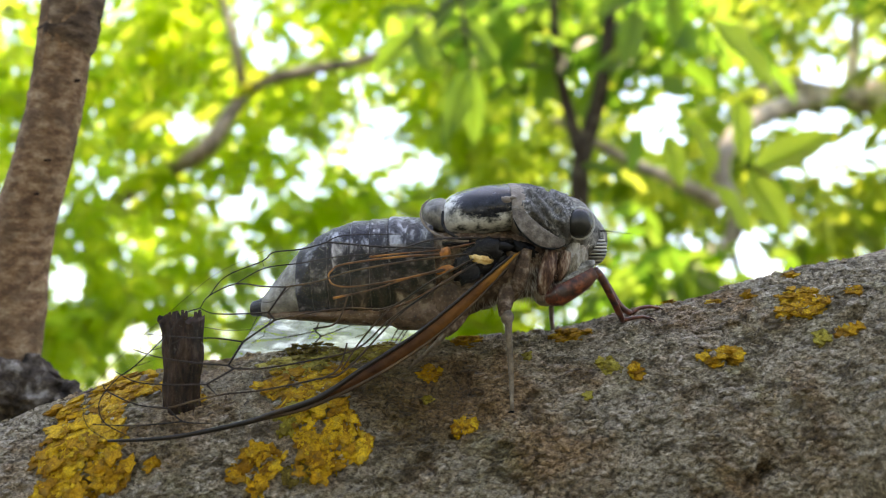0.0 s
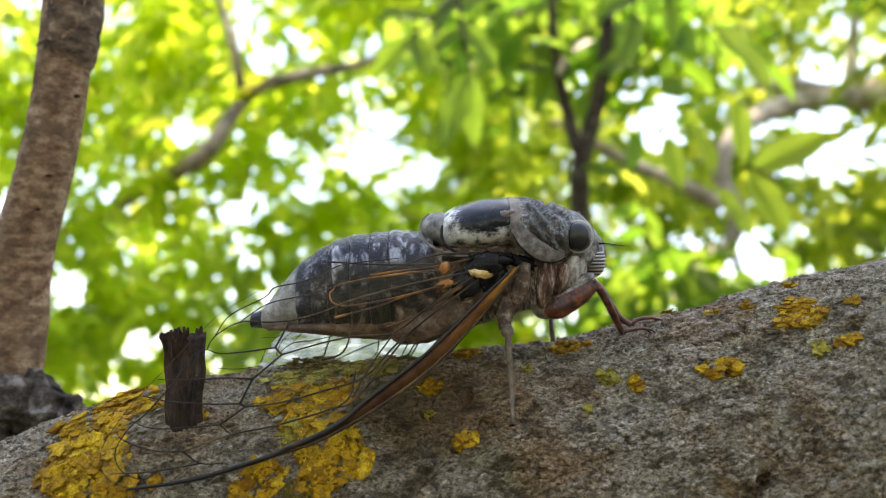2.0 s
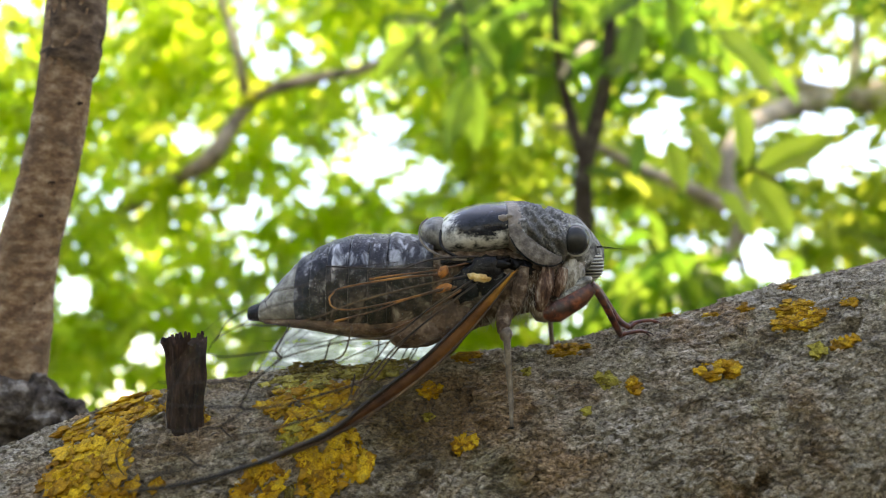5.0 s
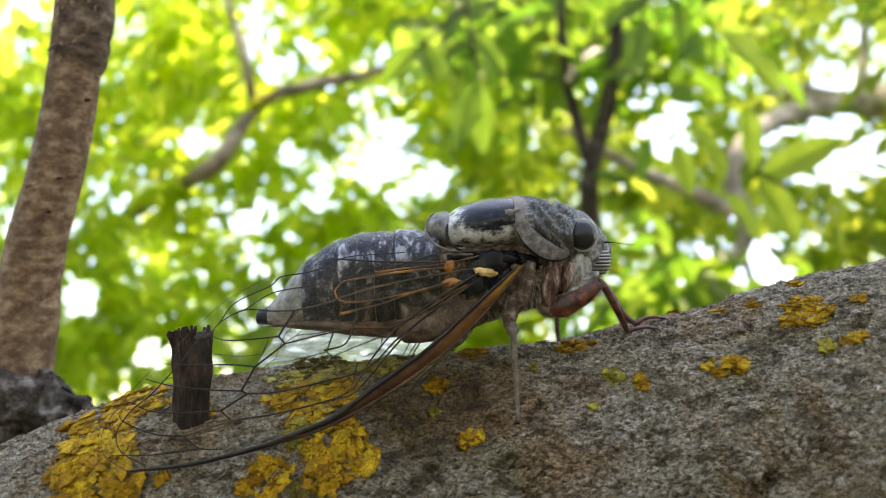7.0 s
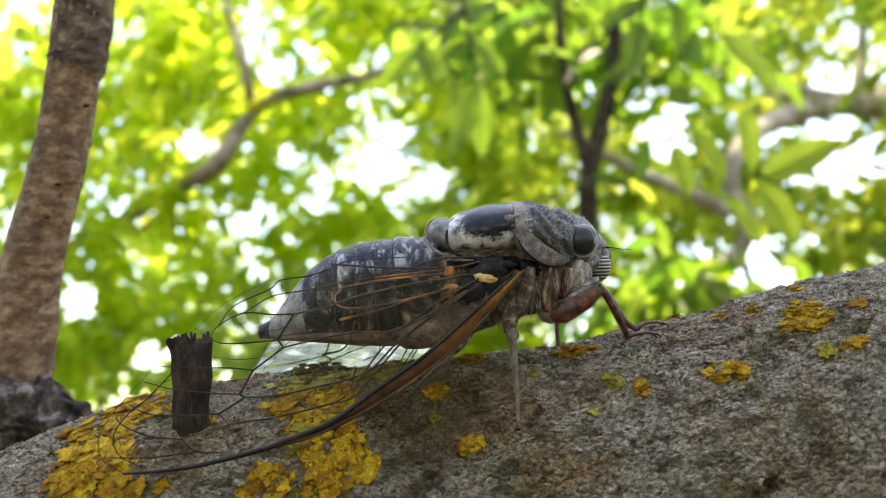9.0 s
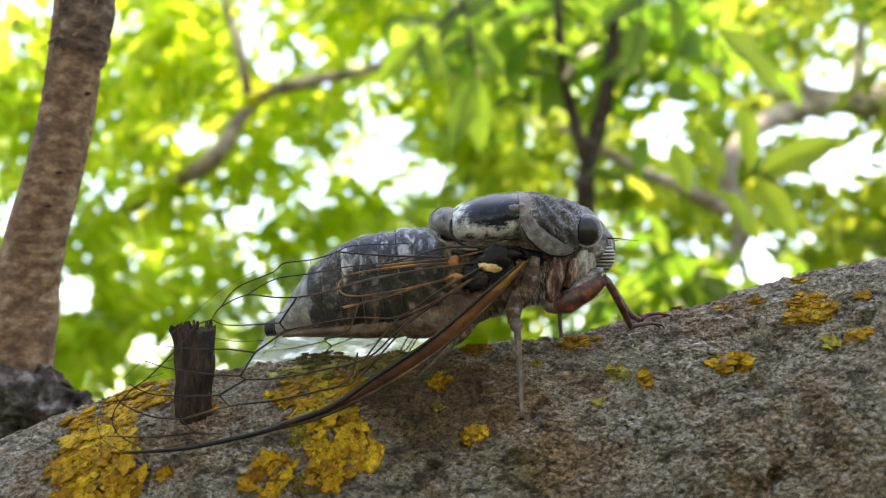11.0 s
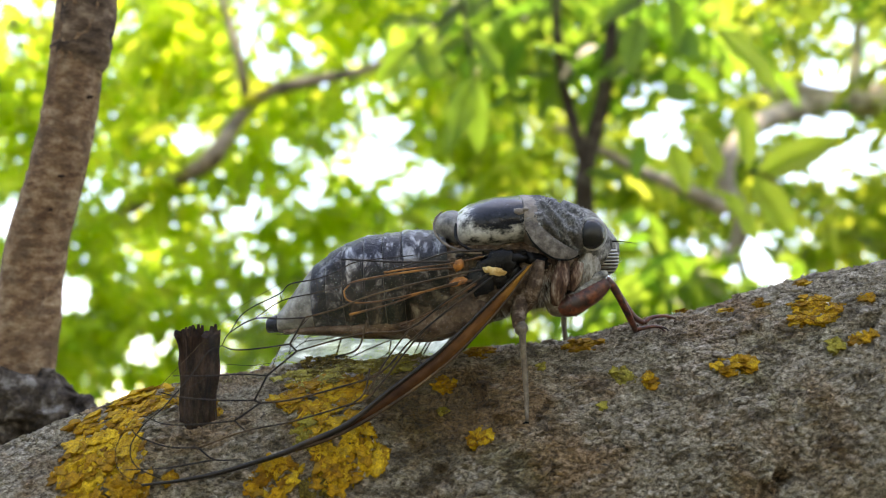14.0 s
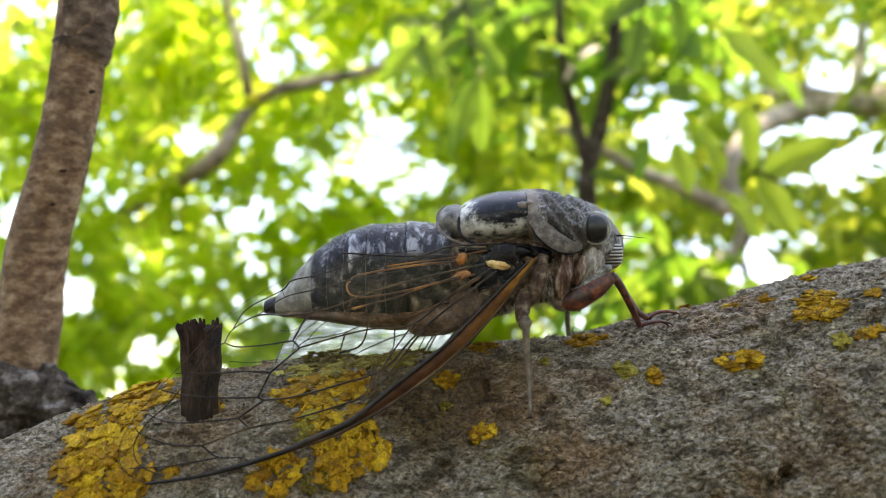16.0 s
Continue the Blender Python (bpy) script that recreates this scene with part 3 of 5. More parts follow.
def lobe_pose(rng, p, n, t, size):
    """Stage pose of a scale lying on the bark at p, a little tilted; size in mm."""
    side = n.cross(t).normalized()
    lean = (n + t * rng.uniform(-.11, .11) + side * rng.uniform(-.11, .11)).normalized()
    e1 = (t - lean * t.dot(lean)).normalized()
    e2 = lean.cross(e1)
    turn = Matrix((e1, e2, lean)).transposed().to_4x4() @ Matrix.Rotation(rng.uniform(0, 6.28), 4, "Z")
    return turn @ Matrix.Diagonal((size, size, size, 1))


def flakes(ob, base, name, mat, rng, spots):
    """Each scale is an object of its own under ob, on a shared mesh."""
    for p, n, t, size in spots:
        scale = new(name, rng.choice(lobe_meshes(mat)))
        scale.parent = ob
        m = lobe_pose(rng, p, n, t, size)
        scale.matrix_local = Matrix.Translation((p - base) * 0.001) @ m


def lichen_patch(x, angle, w, h, seed, mat, label, size=0.42, dense=2.2):
    rng = random.Random(seed)
    r = branch_line(x)[1]
    count = max(5, int(w * h * 3.14 * dense / (size * size * 3.14) * 0.55))
    spots = []
    while len(spots) < count:
        a, q = rng.uniform(0, 6.283), math.sqrt(rng.random())
        edge = 0.78 + 0.42 * noise.noise(Vector((math.cos(a) * 1.6, math.sin(a) * 1.6, seed * 3.1)))
        dx, dh = math.cos(a) * q * w * edge, math.sin(a) * q * h * edge
        if noise.noise(Vector((dx * 1.1, dh * 1.1, seed * 1.7))) < -0.22:
            if rng.random() < 0.85:
                count -= 0.3
                continue
        p, n, t = on_branch(x + dx, angle + math.degrees(dh / r), rng.uniform(0.10, 0.27))
        spots.append((p, n, t, size * rng.choice((0.35, 0.5, 0.7, 0.9, 1.25))))
    base = on_branch(x, angle)[0]
    ob = thing("lichen_patch", *base, label, "lichen", "lichen patches on the bark")
    flakes(ob, base, "lobe", mat, rng, spots)
    # thin crust between the lobes, broken where the bark shows
    verts, faces, sides, rings = [], [], 44, 9
    for k in range(rings + 1):
        q = k / rings * 0.90
        for j in range(sides):
            a = 2 * math.pi * j / sides
            edge = 0.78 + 0.42 * noise.noise(Vector((math.cos(a) * 1.6, math.sin(a) * 1.6, seed * 3.1))) + 0.12 * noise.noise(Vector((math.cos(a) * 6, math.sin(a) * 6, seed)))
            dx, dh = math.cos(a) * q * w * edge, math.sin(a) * q * h * edge
            gap = noise.noise(Vector((dx * 1.1, dh * 1.1, seed * 1.7)))
            rise = 0.24 + 0.09 * noise.noise(Vector((dx * 4, dh * 4, seed))) if gap > -0.22 and k < rings else -0.2
            verts.append(on_branch(x + dx, angle + math.degrees(dh / r), rise)[0])
    for k in range(rings):
        for j in range(sides):
            a, b = k * sides + j, k * sides + (j + 1) % sides
            faces.append((a, b, b + sides, a + sides))
    part("crust", (verts, faces), mat, ob)
    return ob


# along the branch, angle round it, half width, half height (mm, degrees)
RIGHT_LICHEN = [
    (33.6, 64, 2.4, 2.3), (26.0, 51, 1.9, 1.2), (17.1, 59, 1.0, 1.1), (19.1, 54, 0.6, 1.2), (14.7, 79, 1.8, 1.6), (3.6, 44, 1.1, 0.9),
    (5.0, 85, 1.8, 1.8), (1.3, 66, 1.1, 1.2), (25.7, 99, 0.9, 0.7), (28.0, 79, 0.6, 0.7), (30.5, 75, 0.5, 0.7), (34.5, 83, 0.7, 0.7),
    (33.3, 49, 0.7, 0.7), (35.2, 49, 1.0, 0.6), (37.4, 63, 0.7, 0.8), (14.6, 48, 0.5, 0.35), (0.8, 55, 0.4, 0.4), (10.1, 67, 0.4, 0.6)]
LEFT_LICHEN = [
    (-6.0, 83, 4.7, 2.4), (-9.1, 77, 2.8, 2.9), (-8.7, 59, 1.9, 3.4), (-6.0, 49, 1.1, 2.1), (-8.1, 44, 1.8, 1.8), (-5.2, 41, 1.1, 1.4),
    (-11.7, 37, 1.8, 1.7), (-8.1, 36, 2.0, 1.0), (-3.2, 79, 1.9, 2.2), (-22.4, 69, 2.6, 4.6), (-20.8, 87, 2.1, 3.6), (-23.6, 57, 1.9, 3.2),
    (-23.8, 46, 1.8, 2.0), (-21.5, 44, 1.6, 1.7), (-21.5, 55, 1.5, 2.0), (-19.4, 76, 1.3, 1.8), (-18.5, 43, 0.5, 0.7), (-16.0, 66, 0.4, 0.9), (-11.0, 66, 1.2, 2.0), (-10.0, 50, 1.0, 1.6), (-6.6, 66, 1.6, 1.8)]
for i, (x, ang, w, h) in enumerate(RIGHT_LICHEN):
    green = i in (2, 12, 15, 16, 17)
    lichen_patch(x, ang, w, h, 10 + i, M_LICHEN_G if green else M_LICHEN,
                 "small greenish-yellow crusty lichen patch on grey bark" if green else "yellow-orange leafy lichen patch on grey bark", 0.31, 9.5)
for i, (x, ang, w, h) in enumerate(LEFT_LICHEN):
    # patches below the wing get its shade through a duller lichen colour
    wing_shade = i in (0, 1, 8, 19)
    lichen_patch(x, ang, w * 1.15, h * 1.15, 60 + i, M_LICHEN_G if wing_shade else M_LICHEN,
                 "dull olive-yellow lichen patch on the branch" if wing_shade else "large yellow-orange leafy lichen patch on grey bark", 0.50, 5.2)


def moss_cushion(x, angle, w, h, seed, tall=0.5):
    rng = random.Random(seed)
    spots = []
    for _ in range(int(w * h * 26)):
        a, q = rng.uniform(0, 6.283), math.sqrt(rng.random())
        p, n, t = on_branch(x + math.cos(a) * q * w, angle + math.degrees(math.sin(a) * q * h / 14.7), 0)
        spots.append((p + n * rng.uniform(0, tall) * (1 - q * q), n, t, rng.uniform(0.18, 0.36)))
    base = on_branch(x, angle)[0]
    ob = thing("moss_cushion", *base, "olive-brown crumbly moss cushion on the branch", "moss", "moss cushions")
    flakes(ob, base, "tuft", M_MOSS, rng, spots)


moss_cushion(-8.6, 90, 3.0, 2.4, 5, 1.0)
moss_cushion(-3.0, 88, 3.2, 1.6, 6, 0.6)
moss_cushion(-9.2, 34, 1.3, 0.9, 7)


# ---------------------------------------------------------------- dead stub and side shoot
def stub():
    foot, n, t = on_branch(-17.3, 62, -1.0)
    ob = thing("twig_stub", *foot, "dark brown broken dead twig stub on the branch", "twig stub")
    top = Vector((foot.x + 0.25, foot.y + 7.75, foot.z + 0.6))
    mid = foot.lerp(top, 0.5) + Vector((0.15, 0, 0.1))
    rng = random.Random(3)
    sides, rows = 40, 34
    verts, faces = [], []
    for i in range(rows):
        k = i / (rows - 1)
        c = foot.lerp(mid, k * 2) if k < 0.5 else mid.lerp(top, k * 2 - 1)
        for j in range(sides):
            a = 2 * math.pi * j / sides
            r = 1.16 + 0.20 * k + 0.14 * abs(2 * k - 0.9) + 0.12 * math.sin(a * 7 + k * 2) + 0.2 * noise.noise(Vector((math.cos(a) * 2, math.sin(a) * 2, k * 4)))
            if k > 0.8:
                r += 0.25 * (k - 0.8) * 5 * max(0, -math.cos(a))
            y = c.y + (0.55 * noise.noise(Vector((math.cos(a) * 3, math.sin(a) * 3, 9))) + 0.25 * noise.noise(Vector((math.cos(a) * 8, math.sin(a) * 8, 2))) if i == rows - 1 else 0)
            verts.append((c.x + r * math.cos(a), y, c.z + r * math.sin(a)))
    for i in range(rows - 1):
        for j in range(sides):
            a, b = i * sides + j, i * sides + (j + 1) % sides
            faces.append((a, a + sides, b + sides, b))
    last = (rows - 1) * sides
    hub = len(verts)
    verts.append((top.x, top.y - 0.5, top.z))
    for j in range(sides):
        faces.append((last + j, hub, last + (j + 1) % sides))
    part("wood", (verts, faces), M_STUB, ob)
    for _ in range(16):
        a = rng.uniform(0, 6.28)
        p = Vector((top.x + 1.2 * math.cos(a), top.y - 0.1, top.z + 1.2 * math.sin(a)))
        tip = p + Vector((rng.uniform(-.25, .25), rng.uniform(0.1, 0.75), rng.uniform(-.2, .2)))
        part("splinter", tube([p - Vector((0, 0.8, 0)), tip], [0.26, 0.10], 6, 3, 0.4), M_STUB, ob)


stub()


def shoot():
    foot = Vector((-39.5, -17.5, -15.5))
    ob = thing("side_shoot", *foot, "upright brown-barked young shoot growing from the branch", "shoot")
    line = [(-42.2, -15, -14), (-42.0, -12, -14.2), (-41.4, -7, -14.4), (-40.7, 0, -14.5), (-38.6, 8, -14.6), (-37.4, 13.7, -14.7), (-36.7, 18.8, -14.8), (-35.7, 25, -15), (-34.5, 36, -15.5), (-33, 60, -16), (-30, 110, -18)]
    line = [(x * 1.06, y * 1.06, z - 4.6) for x, y, z in line]
    part("stem", tube(line, [3.5, 3.2, 3.15, 3.0, 2.75, 2.65, 2.65, 2.9, 2.75, 2.65, 2.4], 40, 16, 0.06), M_SHOOT, ob)
    part("node", tube([(-38.8, 20.1, -19.4), (-38.3, 22.3, -19.5), (-37.8, 26.5, -19.6), (-37.4, 29.7, -19.6)], [2.55, 2.92, 2.88, 2.97, 2.84, 2.6], 40, 8, 0.10), M_NODE, ob, "swollen dark leaf-scar ring")
    v, f = tube([(-55, -18.0, -17.5), (-47.5, -15.9, -17), (-43, -15.4, -17), (-39.8, -16.4, -17), (-36.5, -17.8, -17), (-33.5, -20.0, -17.5)], [6.5, 4.8, 3.3, 2.5, 1.8, 1.0], 64, 14)
    v = [q + Vector((noise.noise(q * 0.5), noise.noise(q * 0.5 + Vector((9, 0, 0))), noise.noise(q * 0.5 + Vector((0, 9, 0))))) * 1.3
         + Vector((noise.noise(q * 1.6), noise.noise(q * 1.6 + Vector((5, 0, 0))), noise.noise(q * 1.6 + Vector((0, 5, 0))))) * 0.45 for q in v]
    part("collar", (v, f), M_SCAR, ob, "dark cracked swollen bark collar")
    r = random.Random(12)
    for _ in range(12):
        y = r.uniform(-8, 18)
        x = np.interp(y, [-9, 0, 8, 13.7, 19], [-41.5, -40.7, -38.6, -37.4, -36.7])
        a = r.uniform(0.35, 1.35)
        part("lenticel", ball((x * 1.06 + 2.65 * math.cos(a), y * 1.06, -19.1 + 2.65 * math.sin(a)), 0.45, 0.17, 0.24, 6, 10, 0.3, r.uniform(-15, 15)), M_STUB, ob, "small dark corky pore")


shoot()


# ---------------------------------------------------------------- the cicada
def wing_depth(x, y):
    return 5.2 - 0.078 * x - 0.185 * min(y, 0.0)


def wing_point(x, y, flip=1, lift=0.0):
    return Vector((x, y, flip * (wing_depth(x, y) + lift)))


# wing outlines and veins in mm (x, y); the surface's depth follows from wing_depth
COSTA = [(7.1, -0.55), (5.2, -3.15), (2.8, -5.87), (0.3, -8.2), (-3.3, -10.8), (-7.25, -12.95), (-11.2, -14.2), (-15.0, -15.3), (-17.6, -15.8), (-20.4, -16.1)]
INNER = [(6.5, -0.9), (4.7, -2.6), (2.2, -5.1), (-0.4, -7.5), (-3.7, -10.0), (-6.6, -12.0), (-8.5, -13.1)]
MARGIN = [(-20.4, -16.1), (-21.9, -15.3), (-22.4, -14.0), (-21.9, -12.5), (-20.3, -10.2), (-18.1, -7.7), (-16.5, -5.9), (-14.7, -4.1), (-11.6, -2.2), (-7.6, -1.0), (-1.0, 0.1), (4.1, 0.4), (7.0, -0.5)]
# thin scalloped veins that run inside the wing's clear border, and faint cross veins
BORDER_VEINS = [
    [(-15.6, -6.7), (-16.6, -7.2), (-17.5, -8.6), (-18.5, -9.9), (-19.5, -11.1), (-20.6, -12.1), (-21.4, -13.6), (-20.9, -14.9), (-19.2, -15.7)],
    [(-13.4, -4.8), (-11.5, -3.5), (-9.0, -2.9), (-6.4, -2.2), (-3.0, -1.6)],
    [(-15.1, -5.8), (-14.1, -4.3), (-11.7, -3.0), (-11.0, -2.3), (-9.1, -1.9), (-7.5, -1.3), (-6.1, -0.6), (-2.0, -0.1)],
]
FAINT_VEINS = [
    [(-15.2, -8.0), (-13.5, -8.1), (-11.8, -7.9)], [(-11.5, -6.8), (-12.0, -8.3)], [(-9.5, -4.7), (-10.6, -5.8), (-11.8, -5.9)],
    [(-18.5, -9.9), (-17.3, -9.4), (-16.4, -8.8)], [(-19.5, -11.1), (-18.4, -10.6)], [(-11.7, -3.0), (-11.5, -3.5)], [(-9.1, -1.9), (-8.9, -2.9)],
]
CELL_VEINS = [
    [(-9.8, -4.7), (-11.4, -4.8), (-13.4, -4.8), (-15.1, -5.8), (-15.6, -6.7)],
    [(-10.8, -6.6), (-13.0, -6.9), (-14.7, -7.0), (-15.6, -6.7)],
    [(-12.3, -8.8), (-14.2, -8.7), (-15.8, -8.8), (-18.9, -8.8)],
    [(-13.1, -10.5), (-15.3, -10.5), (-18.0, -10.3), (-19.8, -9.9)],
    [(-14.4, -11.9), (-16.7, -12.1), (-19.1, -12.1), (-20.7, -11.5)],
    [(-16.8, -13.7), (-18.9, -13.6), (-20.9, -12.9), (-21.4, -12.4)],
    [(-15.6, -14.5), (-18.8, -15.0), (-21.6, -15.1)],
    [(-14.4, -11.9), (-13.6, -12.6)],
    [(-16.8, -13.7), (-15.6, -14.5), (-13.8, -14.5)],
]
LONG_VEINS = [
    [(-9.8, -4.7), (-7.6, -4.1), (-5.1, -3.1), (-1.0, -2.0), (3.2, -1.1)],
    [(-10.3, -7.1), (-7.5, -6.3), (-5.1, -5.8), (-2.2, -5.5), (0.7, -3.3), (4.0, -1.2)],
    [(-12.7, -10.7), (-10.6, -10.5), (-7.4, -9.7), (-4.2, -8.6), (-1.8, -6.1), (2.8, -2.5)],
    [(-16.8, -13.7), (-13.6, -12.6), (-10.5, -12.0), (-6.6, -10.9), (-4.8, -10.1), (-1.0, -5.5), (4.0, -1.6)],
    [(-5.3, -4.9), (-5.9, -6.9), (-7.5, -7.5)],
    [(-5.0, -8.3), (-5.4, -10.1), (-6.6, -11.0)],
    [(-2.2, -5.5), (-4.0, -8.0), (-5.2, -10.2)],
]
ZIGZAG = [[(-9.8, -4.7), (-10.8, -6.6)], [(-10.8, -6.6), (-10.3, -7.1)], [(-10.3, -7.1), (-12.3, -8.8)], [(-12.3, -8.8), (-13.1, -10.5)], [(-13.1, -10.5), (-12.7, -10.7)], [(-12.7, -10.7), (-14.4, -11.9)]]
AMBER = [
    [(1.9, -0.9), (-1.9, -1.2), (-6.1, -1.9), (-6.9, -2.4), (-7.1, -2.8), (-6.7, -3.4), (-5.2, -3.5), (-1.9, -2.9), (1.5, -2.0)],
    [(2.4, -1.9), (-1.0, -2.7), (-3.6, -3.6), (-6.7, -4.4)],
    [(2.8, -2.1), (-0.6, -4.2), (-2.9, -5.2)],
    [(4.1, 0.1), (1.0, -0.6), (-2.2, -1.0), (-4.2, -1.3)],
]
DARK = [
    [(0.7, -0.5), (-3.6, -0.5), (-7.4, -0.3)],
    [(4.1, 0.4), (0.7, 0.2), (-1.6, -0.5), (-4.0, -1.2)],
]
HIND_EDGE = [(4.1, 0.4), (0.7, 0.1), (-3.6, -0.4), (-7.4, -0.3), (-8.6, -2.0), (-8.9, -4.0), (-6.7, -4.9), (-2.9, -5.4), (0.6, -3.6), (2.8, -2.1)]


def sheet(outline, flip, lift, middle):
    """A membrane: a fan of rings from the outline towards a middle point, on the wing's surface."""
    path = smooth_path([(x, y, 0) for x, y in outline + outline[:1]], 5)[:-1]
    m = Vector((middle[0], middle[1], 0))
    verts, faces, n = [], [], len(path)
    for ring in range(6):
        for p in path:
            q = p.lerp(m, ring / 6)
            verts.append(wing_point(q.x, q.y, flip, lift + 0.12 * noise.noise(q * 0.7)))
    verts.append(wing_point(m.x, m.y, flip, lift))
    for ring in range(5):
        for j in range(n):
            a, b = ring * n + j, ring * n + (j + 1) % n
            faces.append((a, b, b + n, a + n))
    for j in range(n):
        faces.append((5 * n + j, 5 * n + (j + 1) % n, 6 * n))
    return verts, faces


def vein_set(lines, flip, lift, radii):
    return join(*[tube([wing_point(x, y, flip, lift) for x, y in line], radii, 6, 5) for line in lines])


def forewing(body, flip):
    pivot = tuple(wing_point(6.9, -0.4, flip))
    wing = part("forewing", sheet(INNER + MARGIN[:-1], flip, 0.0, (-9, -7.5)), M_WING if flip > 0 else M_WING_F, body, "clear glassy forewing with a net of dark veins", pivot)
    part("costal_vein", tube([wing_point(x, y, flip, 0.05) for x, y in COSTA], [0.09, 0.10, 0.11, 0.12, 0.15, 0.17, 0.16, 0.14, 0.12, 0.08], 10, 6, 0.0, 0.8), M_VEIN_B, wing, "brown leading edge")
    strip_v, strip_f = [], []
    a = smooth_path([(x, y, 0) for x, y in COSTA[:7]], 6)
    b = smooth_path([(x, y, 0) for x, y in INNER], 6)
    for p, q in zip(a, b):
        for k in range(6):
            w = p.lerp(q, k / 5)
            strip_v.append(wing_point(w.x, w.y, flip, 0.03 + 0.16 * math.sin(math.pi * k / 5)))
    for i in range(len(a) - 1):
        for k in range(5):
            s = i * 6 + k
            strip_f.append((s, s + 1, s + 7, s + 6))
    part("costal_strip", (strip_v, strip_f), M_STRIP, wing, "brown translucent strip behind the leading edge")
    main = INNER[:5] + [(-6.5, -12.2), (-9.5, -13.5)] + COSTA[6:]
    part("main_vein", tube([wing_point(x, y, flip, 0.14) for x, y in main], [0.10, 0.12, 0.13, 0.15, 0.19, 0.24, 0.24, 0.21, 0.18, 0.15, 0.10], 10, 6, 0.0, 0.8), M_COSTA, wing, "thick dark brown main vein")
    for lines, radii, skin in ((CELL_VEINS, [0.062, 0.052, 0.032], M_VEIN), (LONG_VEINS, [0.062, 0.066, 0.07, 0.07], M_VEIN_B), (ZIGZAG, [0.078, 0.07, 0.078], M_VEIN)):
        for line in lines:
            part("vein", vein_set([line], flip, 0.02, radii), skin, wing)
    for lines, radii in ((BORDER_VEINS, [0.040, 0.050, 0.036]), (FAINT_VEINS, [0.024, 0.020])):
        for line in lines:
            part("vein", vein_set([line], flip, 0.02, radii), M_VEIN, wing)
    part("margin_vein", vein_set([MARGIN[:9]], flip, 0.0, [0.022, 0.014]), M_VEIN_B, wing)
    return wing


def hindwing(body, flip):
    pivot = tuple(wing_point(4.6, -0.2, flip, -0.4))
    wing = part("hindwing", sheet(HIND_EDGE, flip, -0.35, (-2, -2.2)), M_HWING, body, "smoky short hindwing with amber veins", pivot)
    for line in AMBER:
        part("vein", vein_set([line], flip, -0.3, [0.10, 0.07, 0.055, 0.065, 0.10]), M_VEIN_O, wing, "amber vein")
    for line in DARK:
        part("vein", vein_set([line], flip, -0.3, [0.09, 0.06]), M_VEIN, wing)
    return wing


